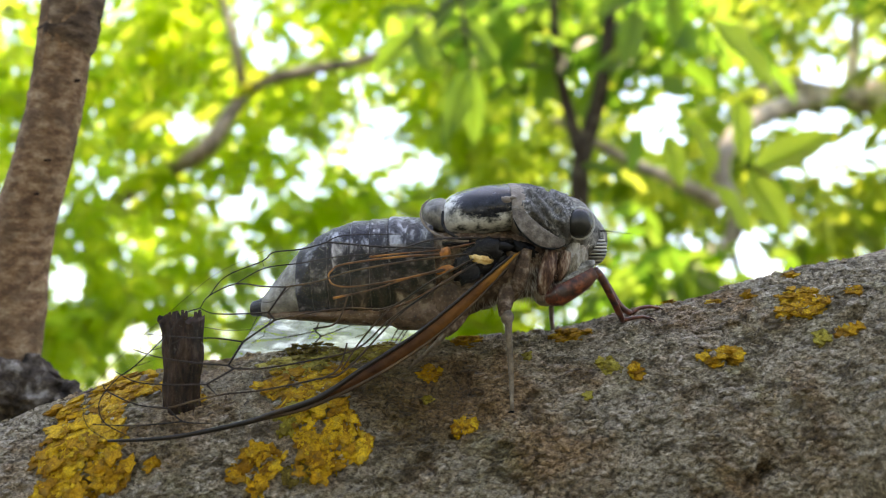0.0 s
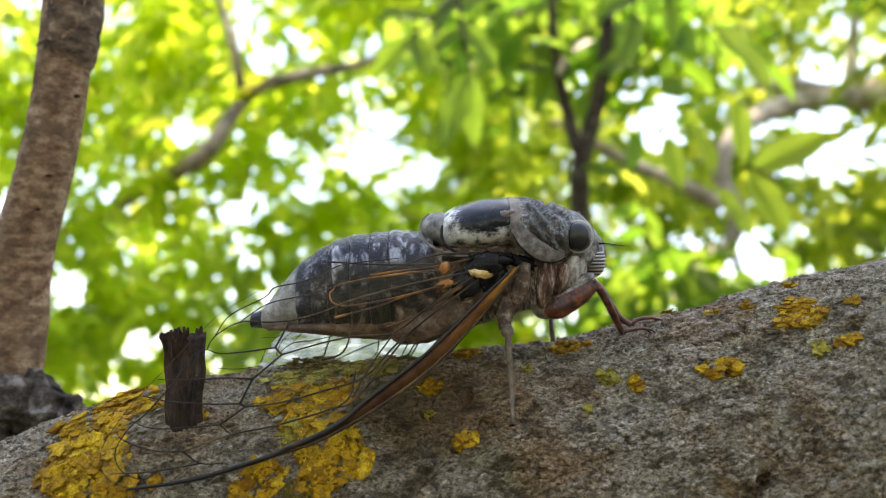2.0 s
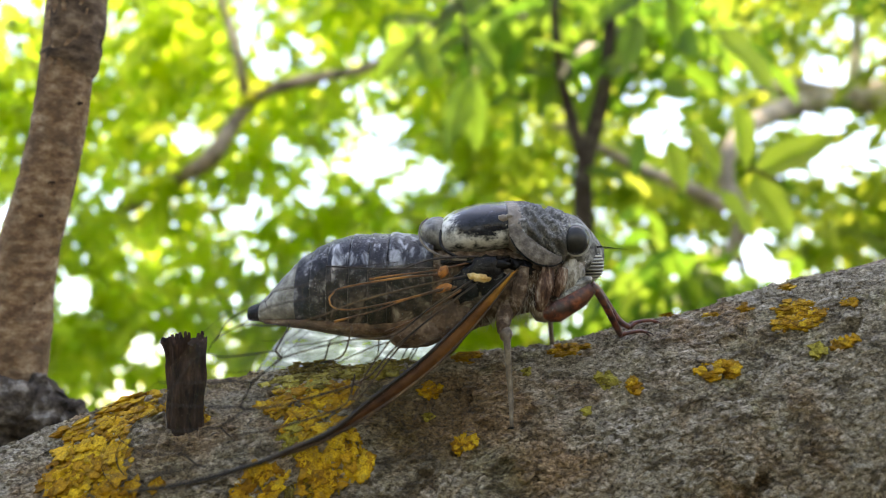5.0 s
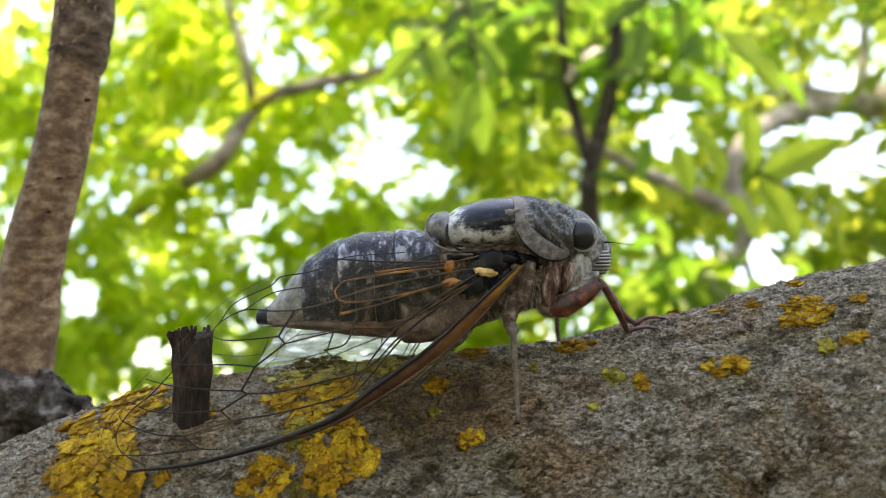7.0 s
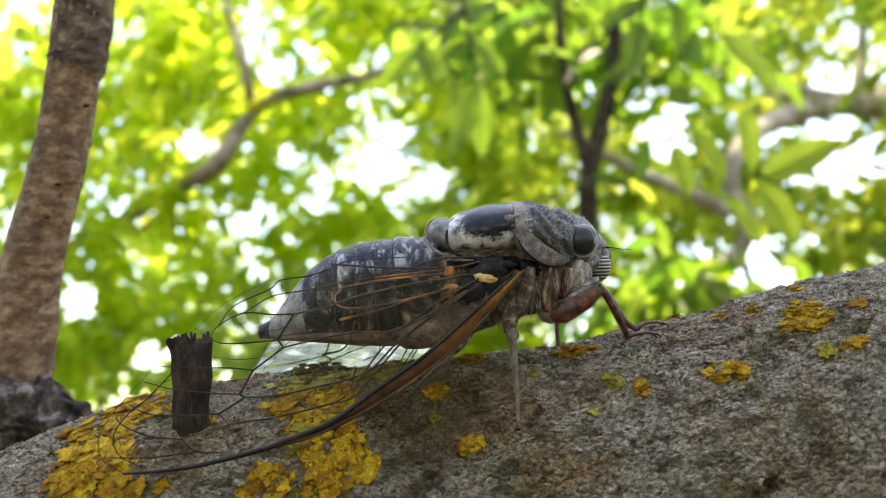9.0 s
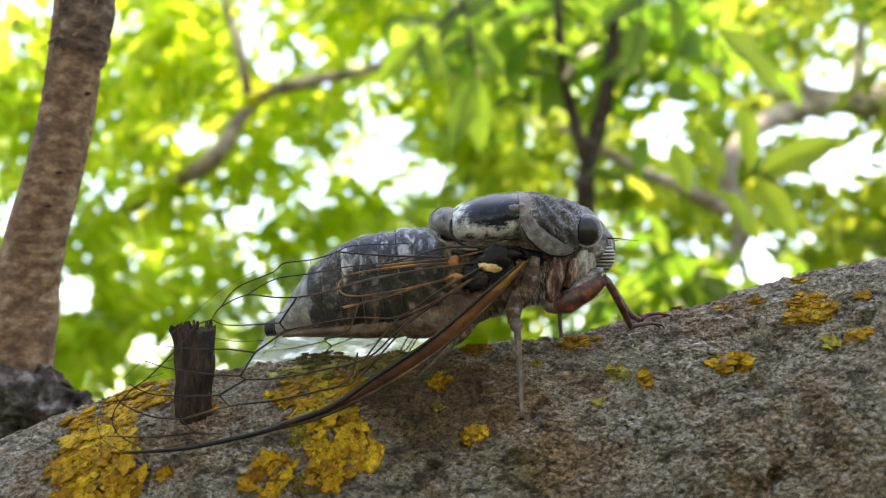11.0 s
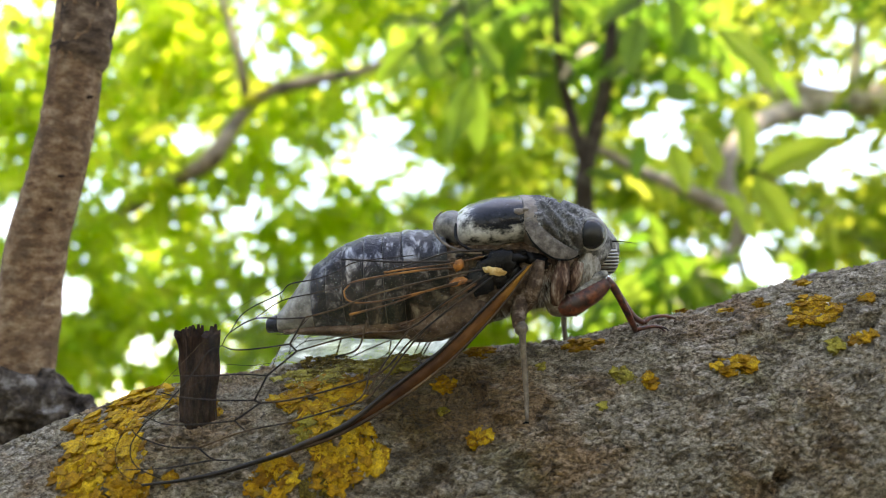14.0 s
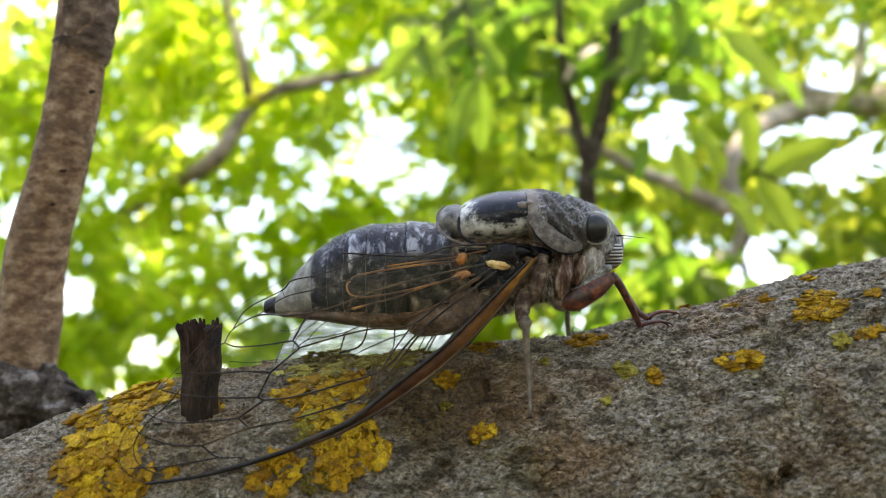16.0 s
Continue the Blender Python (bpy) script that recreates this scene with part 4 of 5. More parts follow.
def cicada():
    body = thing("cicada", 6, -8, 0, "grey and black cicada with clear wings, clinging to the branch", "cicada")
    # thorax
    part("thorax", loft([(-1.0, 1.0, -5.0, 3.4), (1.6, 1.6, -6.4, 4.0), (4.0, 1.8, -5.6, 4.3), (6.2, 1.8, -4.8, 4.4), (8.2, 1.8, -4.2, 4.0), (10.0, 1.6, -3.6, 3.4), (11.8, 0.8, -2.2, 2.4)], 48, 5, 2.1, 0.22, 0.8), M_DOWN, body, "pale downy underside of the thorax")
    part("mesonotum", loft([(0.9, 2.9, 0.9, 3.0), (1.8, 3.75, 0.4, 3.9), (2.8, 4.25, 0.25, 4.35), (4.4, 4.65, 0.25, 4.6), (6.0, 4.8, 0.5, 4.7), (7.0, 4.78, 0.9, 4.6)], 56, 6, 2.15, 0.06, 1.0), M_MESO, body, "glossy back plate, black with pale edges")
    part("scutellum", loft([(-0.45, 2.5, 1.9, 1.5), (-0.25, 3.0, 1.5, 2.3), (0.3, 3.5, 1.0, 3.0), (1.0, 3.6, 0.6, 3.4), (1.7, 3.4, 0.4, 3.4)], 40, 5, 2.2, 0.12, 1.2), M_SCUT, body, "grey raised scutellum")
    part("ridge", tube([(0.2, 3.5, 0.9), (-0.35, 2.9, 1.8), (-0.45, 2.0, 2.6), (0.0, 1.2, 3.4), (0.9, 0.6, 4.2), (2.2, 0.2, 4.6), (3.2, 0.15, 4.6)], [0.05, 0.08, 0.09, 0.10, 0.11, 0.11, 0.08], 8), M_LEG_P, body)
    part("ridge", tube([(1.35, 3.5, 1.0), (1.25, 2.6, 3.0), (1.3, 1.2, 4.1), (2.4, 0.4, 4.5), (3.4, 0.3, 4.6)], [0.08, 0.11, 0.12, 0.1], 8), M_BLACK, body)
    part("collar", loft([(6.4, 4.82, 0.9, 4.72), (6.8, 4.84, 0.4, 4.86), (7.3, 4.78, 0.0, 4.93), (7.6, 4.7, -0.2, 4.85)], 56, 4, 2.25, 0.04), M_COLLAR, body, "smooth tan rear collar")
    furrows = [[(7.9, 3.7), (8.4, 3.0), (9.1, 1.9), (9.3, 1.1)], [(8.5, 4.2), (9.2, 3.2), (10.0, 2.2)], [(9.6, 4.3), (10.1, 3.5), (10.7, 3.0)], [(8.0, 2.0), (8.6, 1.3), (9.6, 0.7)], [(9.9, 1.4), (10.4, 0.6)]]
    part("pronotum", carved(loft([(7.1, 4.78, 0.05, 4.85), (8.2, 4.70, -0.3, 5.0), (9.3, 4.5, -0.7, 5.0), (10.4, 4.25, -0.85, 4.65), (11.2, 3.9, -0.4, 4.1), (11.7, 3.4, 0.6, 3.4)], 120, 14, 2.2, 0.10, 1.6), furrows, 2.0, 0.55, 0.26, 0.26), M_PRON, body, "rugged grey furrowed pronotum")
    for f in (1, -1):
        part("margin", ribbon([(6.75, 2.9, f * 4.72), (7.1, 1.9, f * 4.95), (7.8, 1.05, f * 5.05), (8.8, 0.42, f * 4.98), (9.8, 0.12, f * 4.65), (10.5, 0.15, f * 4.3)], [0.40, 0.62, 0.74, 0.66, 0.46, 0.2], 0.10), M_MARGIN, body, "smooth flared margin of the pronotum")
        part("margin_edge", tube([(6.5, 1.9, f * 4.9), (7.1, 0.85, f * 5.1), (8.4, -0.15, f * 5.02), (9.7, -0.36, f * 4.65), (10.6, -0.05, f * 4.3)], [0.05, 0.07, 0.08, 0.07, 0.05], 8), M_BLACK, body)
        # black ball put in for the shade below the margin
        part("throat", ball((7.3, -0.40, f * 4.0), 1.1, 0.55, 0.5, 12, 22, 0.5, -20), M_BLACK, body, "black lump standing in for shade under the pronotum")
    part("hinge_knob", join(ball((6.0, 3.3, 4.5), 0.42, 0.28, 0.25, 8, 12, 0.3), ball((6.5, 3.45, 4.5), 0.3, 0.2, 0.25, 8, 12, 0.3)), M_COLLAR, body, "small tan knob")
    # head
    head = part("head", loft([(10.4, 3.6, -0.3, 3.6), (11.4, 3.8, -0.9, 4.1), (12.3, 3.5, -1.2, 3.6), (13.2, 2.7, -1.3, 2.5), (14.0, 1.8, -1.0, 1.6), (14.5, 1.1, -0.5, 0.9)], 48, 6, 2.1, 0.12, 1.4), M_HEAD, body, "downy grey head")
    for f in (1, -1):
        part("eye", ball((11.68, 1.60, f * 3.85), 1.02, 1.16, 0.95, 18, 32), M_EYE, head, "large dark grey-brown eye")
        part("eye_rim", tube([(11.68 + 1.06 * math.cos(a), 1.60 + 1.20 * math.sin(a), f * 3.80) for a in np.linspace(-2.4, 2.2, 14)], [0.06, 0.12, 0.16, 0.13, 0.06], 6, 3), M_RIM, head)
        part("antenna", tube([(13.5, 1.05, f * 1.6), (14.3, 1.05, f * 1.9), (15.4, 0.9, f * 2.2), (16.1, 0.85, f * 2.3)], [0.10, 0.045, 0.03, 0.015], 6), M_BLACK, head, "thin black antenna")
    part("face", ball((13.3, -0.1, 0.1), 1.2, 1.65, 2.2, 18, 28, 0.0, 18), M_FACE, head, "bulging pale face with black cross stripes")
    part("cheek", ball((11.5, -1.1, 2.7), 0.95, 1.65, 1.0, 16, 24, 0.35, -22), M_CHEEK, head, "white downy cheek")
    part("beak", tube([(12.6, -1.4, 0.4), (11.6, -2.6, 0.5), (10.4, -3.8, 0.5), (9.0, -4.6, 0.4)], [0.7, 0.55, 0.38, 0.2], 12, 6, 0.1), M_HEAD, head, "grey sucking beak")
    # folds of the side
    part("side_fold", tube([(9.6, -0.6, 3.6), (9.3, -1.8, 3.9), (9.0, -3.0, 3.7), (8.9, -3.9, 3.2)], [0.5, 0.7, 0.6, 0.35], 14, 8, 0.07), M_COXA, body)
    part("side_fold", tube([(10.8, -0.6, 3.3), (10.5, -1.6, 3.5), (10.1, -2.7, 3.3)], [0.40, 0.55, 0.4], 14, 8, 0.07), M_COXA, body)
    part("side_fold", tube([(7.6, -0.4, 4.2), (7.3, -1.8, 4.3), (7.0, -3.2, 4.0), (6.6, -4.3, 3.4)], [0.45, 0.6, 0.6, 0.3], 14, 8, 0.08), M_DOWN, body)
    part("wing_socket", join(ball((4.3, -0.9, 4.6), 1.7, 1.2, 0.5, 12, 20, 0.3, 25), ball((3.0, -2.0, 4.7), 1.1, 1.1, 0.45, 12, 18, 0.3, 30), ball((5.2, -1.6, 4.4), 1.2, 0.9, 0.5, 12, 18, 0.3, 50), ball((5.8, -0.2, 4.5), 0.9, 0.45, 0.5, 10, 16, 0.3)), M_BLACK, body, "shiny black wing socket")
    part("wing_pad", ball((4.1, -1.2, 5.15), 0.85, 0.3, 0.2, 12, 20, 0.45, -12), M_CREAM, body, "cream and orange wing joint")
    part("wing_pad", ball((1.4, -0.75, 5.0), 0.5, 0.36, 0.22, 10, 16, 0.3, 60), M_ORANGE, body, "orange wing joint")
    part("wing_pad", ball((1.4, -2.0, 5.05), 0.7, 0.32, 0.22, 10, 16, 0.3, 15), M_ORANGE, body, "orange wing joint")
    part("shoulder_plate", loft([(1.2, 0.25, -0.35, 4.2), (3.2, 0.45, -0.6, 4.75), (5.6, 0.6, -0.5, 4.75), (6.6, 0.6, -0.2, 4.5)], 40, 5, 2.2, 0.08), M_BLACK, body, "black side plate under the back")
    for f in (1, -1):
        part("operculum", ball((-0.2, -5.4, f * 3.1), 2.5, 1.2, 1.1, 18, 34, 0.22, 14), M_BELLY, body, "rounded brown sound-organ cover")
        part("operculum", ball((2.0, -4.4, f * 3.5), 1.7, 1.5, 0.9, 18, 34, 0.22, 40), M_BELLY, body)
    rng = random.Random(4)
    tufts = []
    for _ in range(700):
        x = rng.uniform(2.5, 10.8)
        tufts.append(((x, -4.6 + 0.18 * (x - 4) + rng.uniform(-.5, .4), rng.uniform(0.5, 3.6)), (rng.uniform(-.5, .5), -1, 0.3)))
    part("hair", hairs(tufts, 1.0, 0.016, 8), M_HAIR, body, "fine pale hairs")
    down = []
    for _ in range(900):
        x = rng.uniform(6.8, 12.2)
        down.append(((x, rng.uniform(-3.6, -0.8) + 0.1 * (x - 7), rng.uniform(3.6, 4.5) - 0.25 * (x - 6.8)), (rng.uniform(-.3, .3), -0.9, 0.7)))
    part("hair", hairs(down, 0.7, 0.012, 18), M_HAIR, body, "white down on the throat")
    # abdomen
    hinge = (0.4, -0.6, 0.0)
    spine = [(0.6, 2.0, -5.4, 4.3), (-2.0, 2.2, -6.0, 4.5), (-3.9, 2.1, -6.4, 4.4), (-6.2, 1.95, -6.05, 4.15), (-8.4, 1.1, -5.75, 3.65), (-10.1, -0.05, -5.5, 3.05), (-11.2, -1.05, -5.45, 2.5), (-12.4, -2.7, -5.4, 1.75), (-13.4, -3.75, -5.35, 1.25), (-14.4, -4.2, -5.25, 0.9)]

    def at_spine(x):
        xs = [s[0] for s in spine][::-1]
        return tuple(float(np.interp(x, xs, [s[k] for s in spine][::-1])) for k in (1, 2, 3))
    core = part("abdomen", loft([(x, at_spine(x)[0] - 0.25, at_spine(x)[1] + 0.25, at_spine(x)[2] - 0.25) for x in np.linspace(0.5, -14.0, 16)], 40, 2), M_BLACK, body, "dark segmented abdomen with pale waxy bands", hinge)
    cuts = [0.6, -2.9, -4.4, -5.9, -7.7, -9.0, -10.3, -13.45, -14.4]
    skins = [M_WAX, M_ABDO_W, M_ABDO, M_ABDO, M_ABDO_DK, M_ABDO_DK, M_PALE, M_ABDO_DK]
    for i, mat in enumerate(skins):
        a, b = cuts[i], cuts[i + 1]
        rows = []
        for k, swell in ((0, -0.06), (0.12, 0.0), (0.5, 0.03), (0.85, 0.09), (0.97, 0.07), (1.0, -0.05)):
            top, low, half = at_spine(a + (b - a) * k)
            rows.append((a + (b - a) * k, top + swell, low - swell * 0.5, max(0.3, half + swell)))
        part("segment", loft(rows, 56, 4, 2.1, 0.05, 1.2), mat, core, {M_PALE: "white waxy segment", M_ABDO_DK: "blackish segment"}.get(mat, ""))
        if i < 6:
            part("segment_edge", loft([(b + 0.16, *[v + s for v, s in zip(at_spine(b + 0.16), (0.06, -0.01, 0.05))]), (b + 0.02, *[v + s for v, s in zip(at_spine(b), (0.05, -0.01, 0.04))])], 56, 2, 2.1, 0.02), M_WAX if i in (2, 5) else M_ABDO, core, "paler rear edge")
    part("belly", loft([(0.4, -3.6, -5.8, 3.4), (-3.0, -4.0, -6.55, 3.5), (-7.0, -4.3, -6.2, 3.0), (-10.5, -4.6, -5.75, 2.1), (-13.0, -4.9, -5.5, 1.2)], 40, 5, 2.2, 0.08), M_BELLY, core, "brown underside")
    fuzz = []
    for _ in range(380):
        x, a = rng.uniform(-12.5, 0.3), rng.uniform(0.5, 2.0)
        t, lo, half = at_spine(x)
        y = (t + lo) / 2 + (t - lo) / 2 * math.sin(a) + 0.1
        fuzz.append(((x, y, half * math.cos(a)), (-0.9, math.sin(a), math.cos(a))))
    part("hair", hairs(fuzz, 0.38, 0.005, 9), M_HAIR, core, "fine pale hairs")
    fuzz = []
    for _ in range(500):
        x, a = rng.uniform(7.4, 13.2), rng.uniform(0.3, 2.0)
        h = np.interp(x, [7.4, 10.4, 12.3, 13.2], [4.75, 4.25, 3.5, 2.7])
        w = np.interp(x, [7.4, 10.4, 12.3, 13.2], [4.8, 4.7, 3.5, 2.4])
        m = np.interp(x, [7.4, 13.2], [2.2, 0.7])
        fuzz.append(((x, m + (h - m) * math.sin(a), w * math.cos(a)), (0.2, math.sin(a), math.cos(a))))
    part("hair", hairs(fuzz, 0.35, 0.007, 10), M_HAIR, body, "fine pale hairs")
    # legs: femur, shin, foot with claws
    for f in (1, -1):
        k = 1.0 if f > 0 else 1.09
        near = f > 0
        front = part("front_leg", tube([(9.2 * k, -1.4, f * 2.6), (8.7 * k, -2.9, f * 3.0), (8.9 * k, -4.1, f * 3.0), (9.6 * k, -4.4, f * 2.9)], [0.55, 0.62, 0.60, 0.5], 14, 6, 0.1), M_LEG_P, body, "front leg with a thick spined thigh")
        part("thigh", join(tube([(8.9 * k, -4.1 * k, f * 2.9), (10.2 * k, -3.9 * k, f * 3.0), (11.9 * k, -2.9 * k, f * 3.0), (13.0 * k, -2.05 * k, f * 3.0)], [0.55, 0.95, 0.90, 0.58], 16, 6, 0.06),
                           tube([(10.4 * k, -4.4 * k, f * 3.0), (10.7 * k, -4.9 * k, f * 3.05)], [0.2, 0.03], 8, 3), tube([(12.2 * k, -3.3 * k, f * 3.0), (12.75 * k, -3.5 * k, f * 3.05)], [0.2, 0.03], 8, 3)), M_LEG, front, "thick dark red-brown thigh")
        part("thigh_ridge", tube([(10.0 * k, -3.25 * k, f * 3.35), (11.3 * k, -2.45 * k, f * 3.4), (12.7 * k, -1.65 * k, f * 3.2)], [0.15, 0.28, 0.30], 12, 6, 0.15), M_HEAD, front, "grey downy ridge of the thigh")
        part("knee", ball((12.2 * k, -1.75 * k, f * 3.1), 0.95, 0.40, 0.55, 12, 20, 0.25, 24), M_HEAD, front, "grey downy knee")
        foot = [(15.9, -6.2, 0.4), (16.5, -6.0, 0.5), (17.6, -5.85, 0.6), (18.3, -6.25, 0.5)] if near else [(17.4, -5.9, -2.5), (18.0, -5.45, -2.6), (19.2, -5.3, -2.7), (19.8, -5.6, -2.6)]
        foot = [Vector(q) for q in foot]
        part("shin", tube([(13.0 * k, -2.0 * k, f * 3.0), (13.7 * k, -2.7 * k, f * 2.8), (15.0 * k, -4.9 * k + 0.2 * (k > 1), f * 2.0 if near else -2.6), foot[0]], [0.36, 0.33, 0.28, 0.22], 10, 6), M_LEG, front)
        part("foot", join(tube(foot, [0.20, 0.17, 0.14, 0.05], 8, 5), tube([foot[2], foot[2] + Vector((0.6, -0.1, 0.3)), foot[2] + Vector((0.9, -0.35, 0.4))], [0.1, 0.08, 0.03], 6, 4)), M_LEG, front, "red clawed foot")
    mid = part("middle_leg", tube([(6.4, -3.2, 3.4), (6.0, -4.6, 4.3), (5.95, -5.5, 4.6)], [0.75, 0.58, 0.42], 14, 6, 0.1), M_DOWN, body, "grey-brown straight middle leg")
    part("knee", ball((6.15, -5.55, 4.7), 0.5, 0.62, 0.5, 12, 18, 0.1), M_LEG_P, mid)
    toe = on_branch(7.8, 47, 0.05)[0]
    part("shin", tube([(6.2, -5.4, 4.9), (6.25, -7.0, 5.0), (6.45, -10.0, 5.2), toe], [0.30, 0.25, 0.20, 0.13], 10, 6), M_LEG_P, mid)
    part("foot", join(tube([toe, toe + Vector((0.3, -0.3, 0.15))], [0.12, 0.03], 6, 3), tube([toe, toe + Vector((-0.35, -0.1, 0.15))], [0.1, 0.03], 6, 3)), M_BLACK, mid)
    far = part("middle_leg", tube([(7.6, -3.2, -3.4), (9.4, -4.4, -4.6), (11.0, -4.8, -5.5)], [0.7, 0.5, 0.35], 12, 6, 0.1), M_DOWN, body, "far middle leg")
    toe = on_branch(12.6, 104, 0.05)[0]
    part("shin", tube([(11.0, -4.6, -5.5), (11.05, -6.5, -5.6), (11.15, -8.2, -5.8), toe], [0.26, 0.22, 0.2, 0.15], 8, 6), M_LEG_P, far)
    for f, ang, tx in ((1, 70, -0.6), (-1, 112, 0.5)):
        hind = part("hind_leg", tube([(3.0, -5.0, f * 3.0), (2.2, -6.2, f * 3.8), (1.4, -6.9, f * 4.0)], [0.6, 0.5, 0.4], 12, 6, 0.1), M_DOWN, body, "hind leg under the wing")
        toe = on_branch(tx, ang, 0.05)[0]
        part("shin", tube([(1.5, -6.8, f * 4.0), (0.7, -7.8, f * 3.9), toe], [0.28, 0.22, 0.12], 8, 6), M_LEG_P, hind)
    wings = [forewing(body, 1), forewing(body, -1), hindwing(body, 1), hindwing(body, -1)]
    return body, core, wings


CICADA, ABDOMEN, WINGS = cicada()


# ---------------------------------------------------------------- ground and trees
def at(u, v, d):
    """World point d metres ahead of the lens, u and v its slopes to the right and up."""
    return VIEW @ Vector((u * d, v * d, -d))


def world_mesh(name, verts, faces, mat, origin=(0, 0, 0), smooth=True):
    data = bpy.data.meshes.new(name)
    o = Vector(origin)
    data.from_pydata([tuple(Vector(v) - o) for v in verts], [], faces)
    data.materials.append(mat)
    if smooth:
        data.polygons.foreach_set("use_smooth", [True] * len(data.polygons))
    return data


M_GROUND = mottled("grassy earth", [(0.3, (0.018, 0.018, 0.010)), (0.55, (0.036, 0.036, 0.018)), (0.8, (0.07, 0.056, 0.034))], 0.004, 0.95, 0.1, 8.0, 0.02)
M_LIMB = wood_material("tan limb bark", [(0.3, (0.20, 0.15, 0.10)), (0.55, (0.40, 0.32, 0.23)), (0.8, (0.56, 0.48, 0.38))], 0.05)
M_PALE_LIMB = wood_material("pale trunk bark", [(0.3, (0.34, 0.28, 0.21)), (0.55, (0.55, 0.47, 0.37)), (0.8, (0.70, 0.63, 0.53))], 0.05)
M_DARK_TWIG = wood_material("dark twig bark", [(0.3, (0.014, 0.010, 0.007)), (0.55, (0.040, 0.028, 0.018)), (0.8, (0.085, 0.065, 0.045))], 0.3)
M_LEAF = leaf_material("sunlit leaf", [(0.1, (0.055, 0.10, 0.012)), (0.5, (0.09, 0.15, 0.016)), (0.9, (0.13, 0.18, 0.02))],
                       [(0.1, (0.40, 0.62, 0.05)), (0.5, (0.60, 0.80, 0.07)), (0.9, (0.82, 0.90, 0.13))])
M_LEAF_D = leaf_material("deep green leaf", [(0.1, (0.035, 0.075, 0.012)), (0.9, (0.08, 0.13, 0.02))],
                         [(0.1, (0.30, 0.44, 0.05)), (0.5, (0.50, 0.62, 0.07)), (0.9, (0.68, 0.76, 0.11))])

# leaf copy with sunlight put into its colour, for the near whorl
M_LEAF_LIT = leaf_material("leaf brightened as if sunlit", [(0.1, (0.08, 0.14, 0.016)), (0.9, (0.12, 0.19, 0.02))],
                         [(0.1, (0.55, 0.76, 0.07)), (0.9, (0.72, 0.88, 0.10))])
# darker copy of the leaf: shade is put into its colour
M_LEAF_T = leaf_material("green leaf with painted shade", [(0.1, (0.03, 0.065, 0.012)), (0.9, (0.065, 0.11, 0.02))],
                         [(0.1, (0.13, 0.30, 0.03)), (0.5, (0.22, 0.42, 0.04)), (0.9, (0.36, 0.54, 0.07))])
# leaf colour darkened to cut bounce from leaves out of view
M_GROVE = leaf_material("leaf darkened against fill light", [(0.1, (0.025, 0.035, 0.012)), (0.9, (0.06, 0.07, 0.025))], [(0.1, (0.04, 0.06, 0.02)), (0.9, (0.10, 0.12, 0.03))])

gv, gf = [], []
rings = [0, 2, 5, 10, 20, 40, 80, 160, 400, 1000, 3000]
for i, r in enumerate(rings):
    for j in range(32):
        a = 2 * math.pi * j / 32
        gv.append((r * math.cos(a), r * math.sin(a), 0.08 * noise.noise(Vector((r * math.cos(a), r * math.sin(a), 0)) * 0.3) if r < 50 else 0))
for i in range(len(rings) - 1):
    for j in range(32):
        a, b = i * 32 + j, i * 32 + (j + 1) % 32
        gf.append((a, a + 32, b + 32, b))
tagged(new("ground", world_mesh("ground", gv, gf, M_GROUND)), "dark earth with thin grass under the trees", "ground", kind="structure")

LEAF_ROWS = ((0.0, 0.0), (0.22, 0.72), (0.52, 1.0), (0.80, 0.62), (1.0, 0.0))


def blades(starts, ways, normals, lengths, widths, fold, droop):
    """Many simple leaf blades at once: (n, 3) arrays. Each is folded along its midrib and droops at the tip."""
    n = len(starts)
    ways = ways / np.linalg.norm(ways, axis=1, keepdims=True)
    sides = np.cross(ways, normals)
    sides /= np.linalg.norm(sides, axis=1, keepdims=True)
    normals = np.cross(sides, ways)
    verts = np.zeros((n, 11, 3))
    k = 0
    for i, (t, w) in enumerate(LEAF_ROWS):
        mid = starts + ways * (lengths * t)[:, None] - normals * (lengths * droop * t * t)[:, None]
        if i in (0, 4):
            verts[:, k] = mid
            k += 1
        else:
            half = (widths * w * 0.5)[:, None]
            lift = normals * half * fold[:, None]
            verts[:, k], verts[:, k + 1], verts[:, k + 2] = mid - sides * half + lift, mid, mid + sides * half + lift
            k += 3
    one = [(0, 1, 2), (0, 2, 3), (1, 4, 5, 2), (2, 5, 6, 3), (4, 7, 8, 5), (5, 8, 9, 6), (7, 10, 8), (8, 10, 9)]
    faces = [tuple(11 * b + i for i in f) for b in range(n) for f in one]
    return verts.reshape(-1, 3), faces


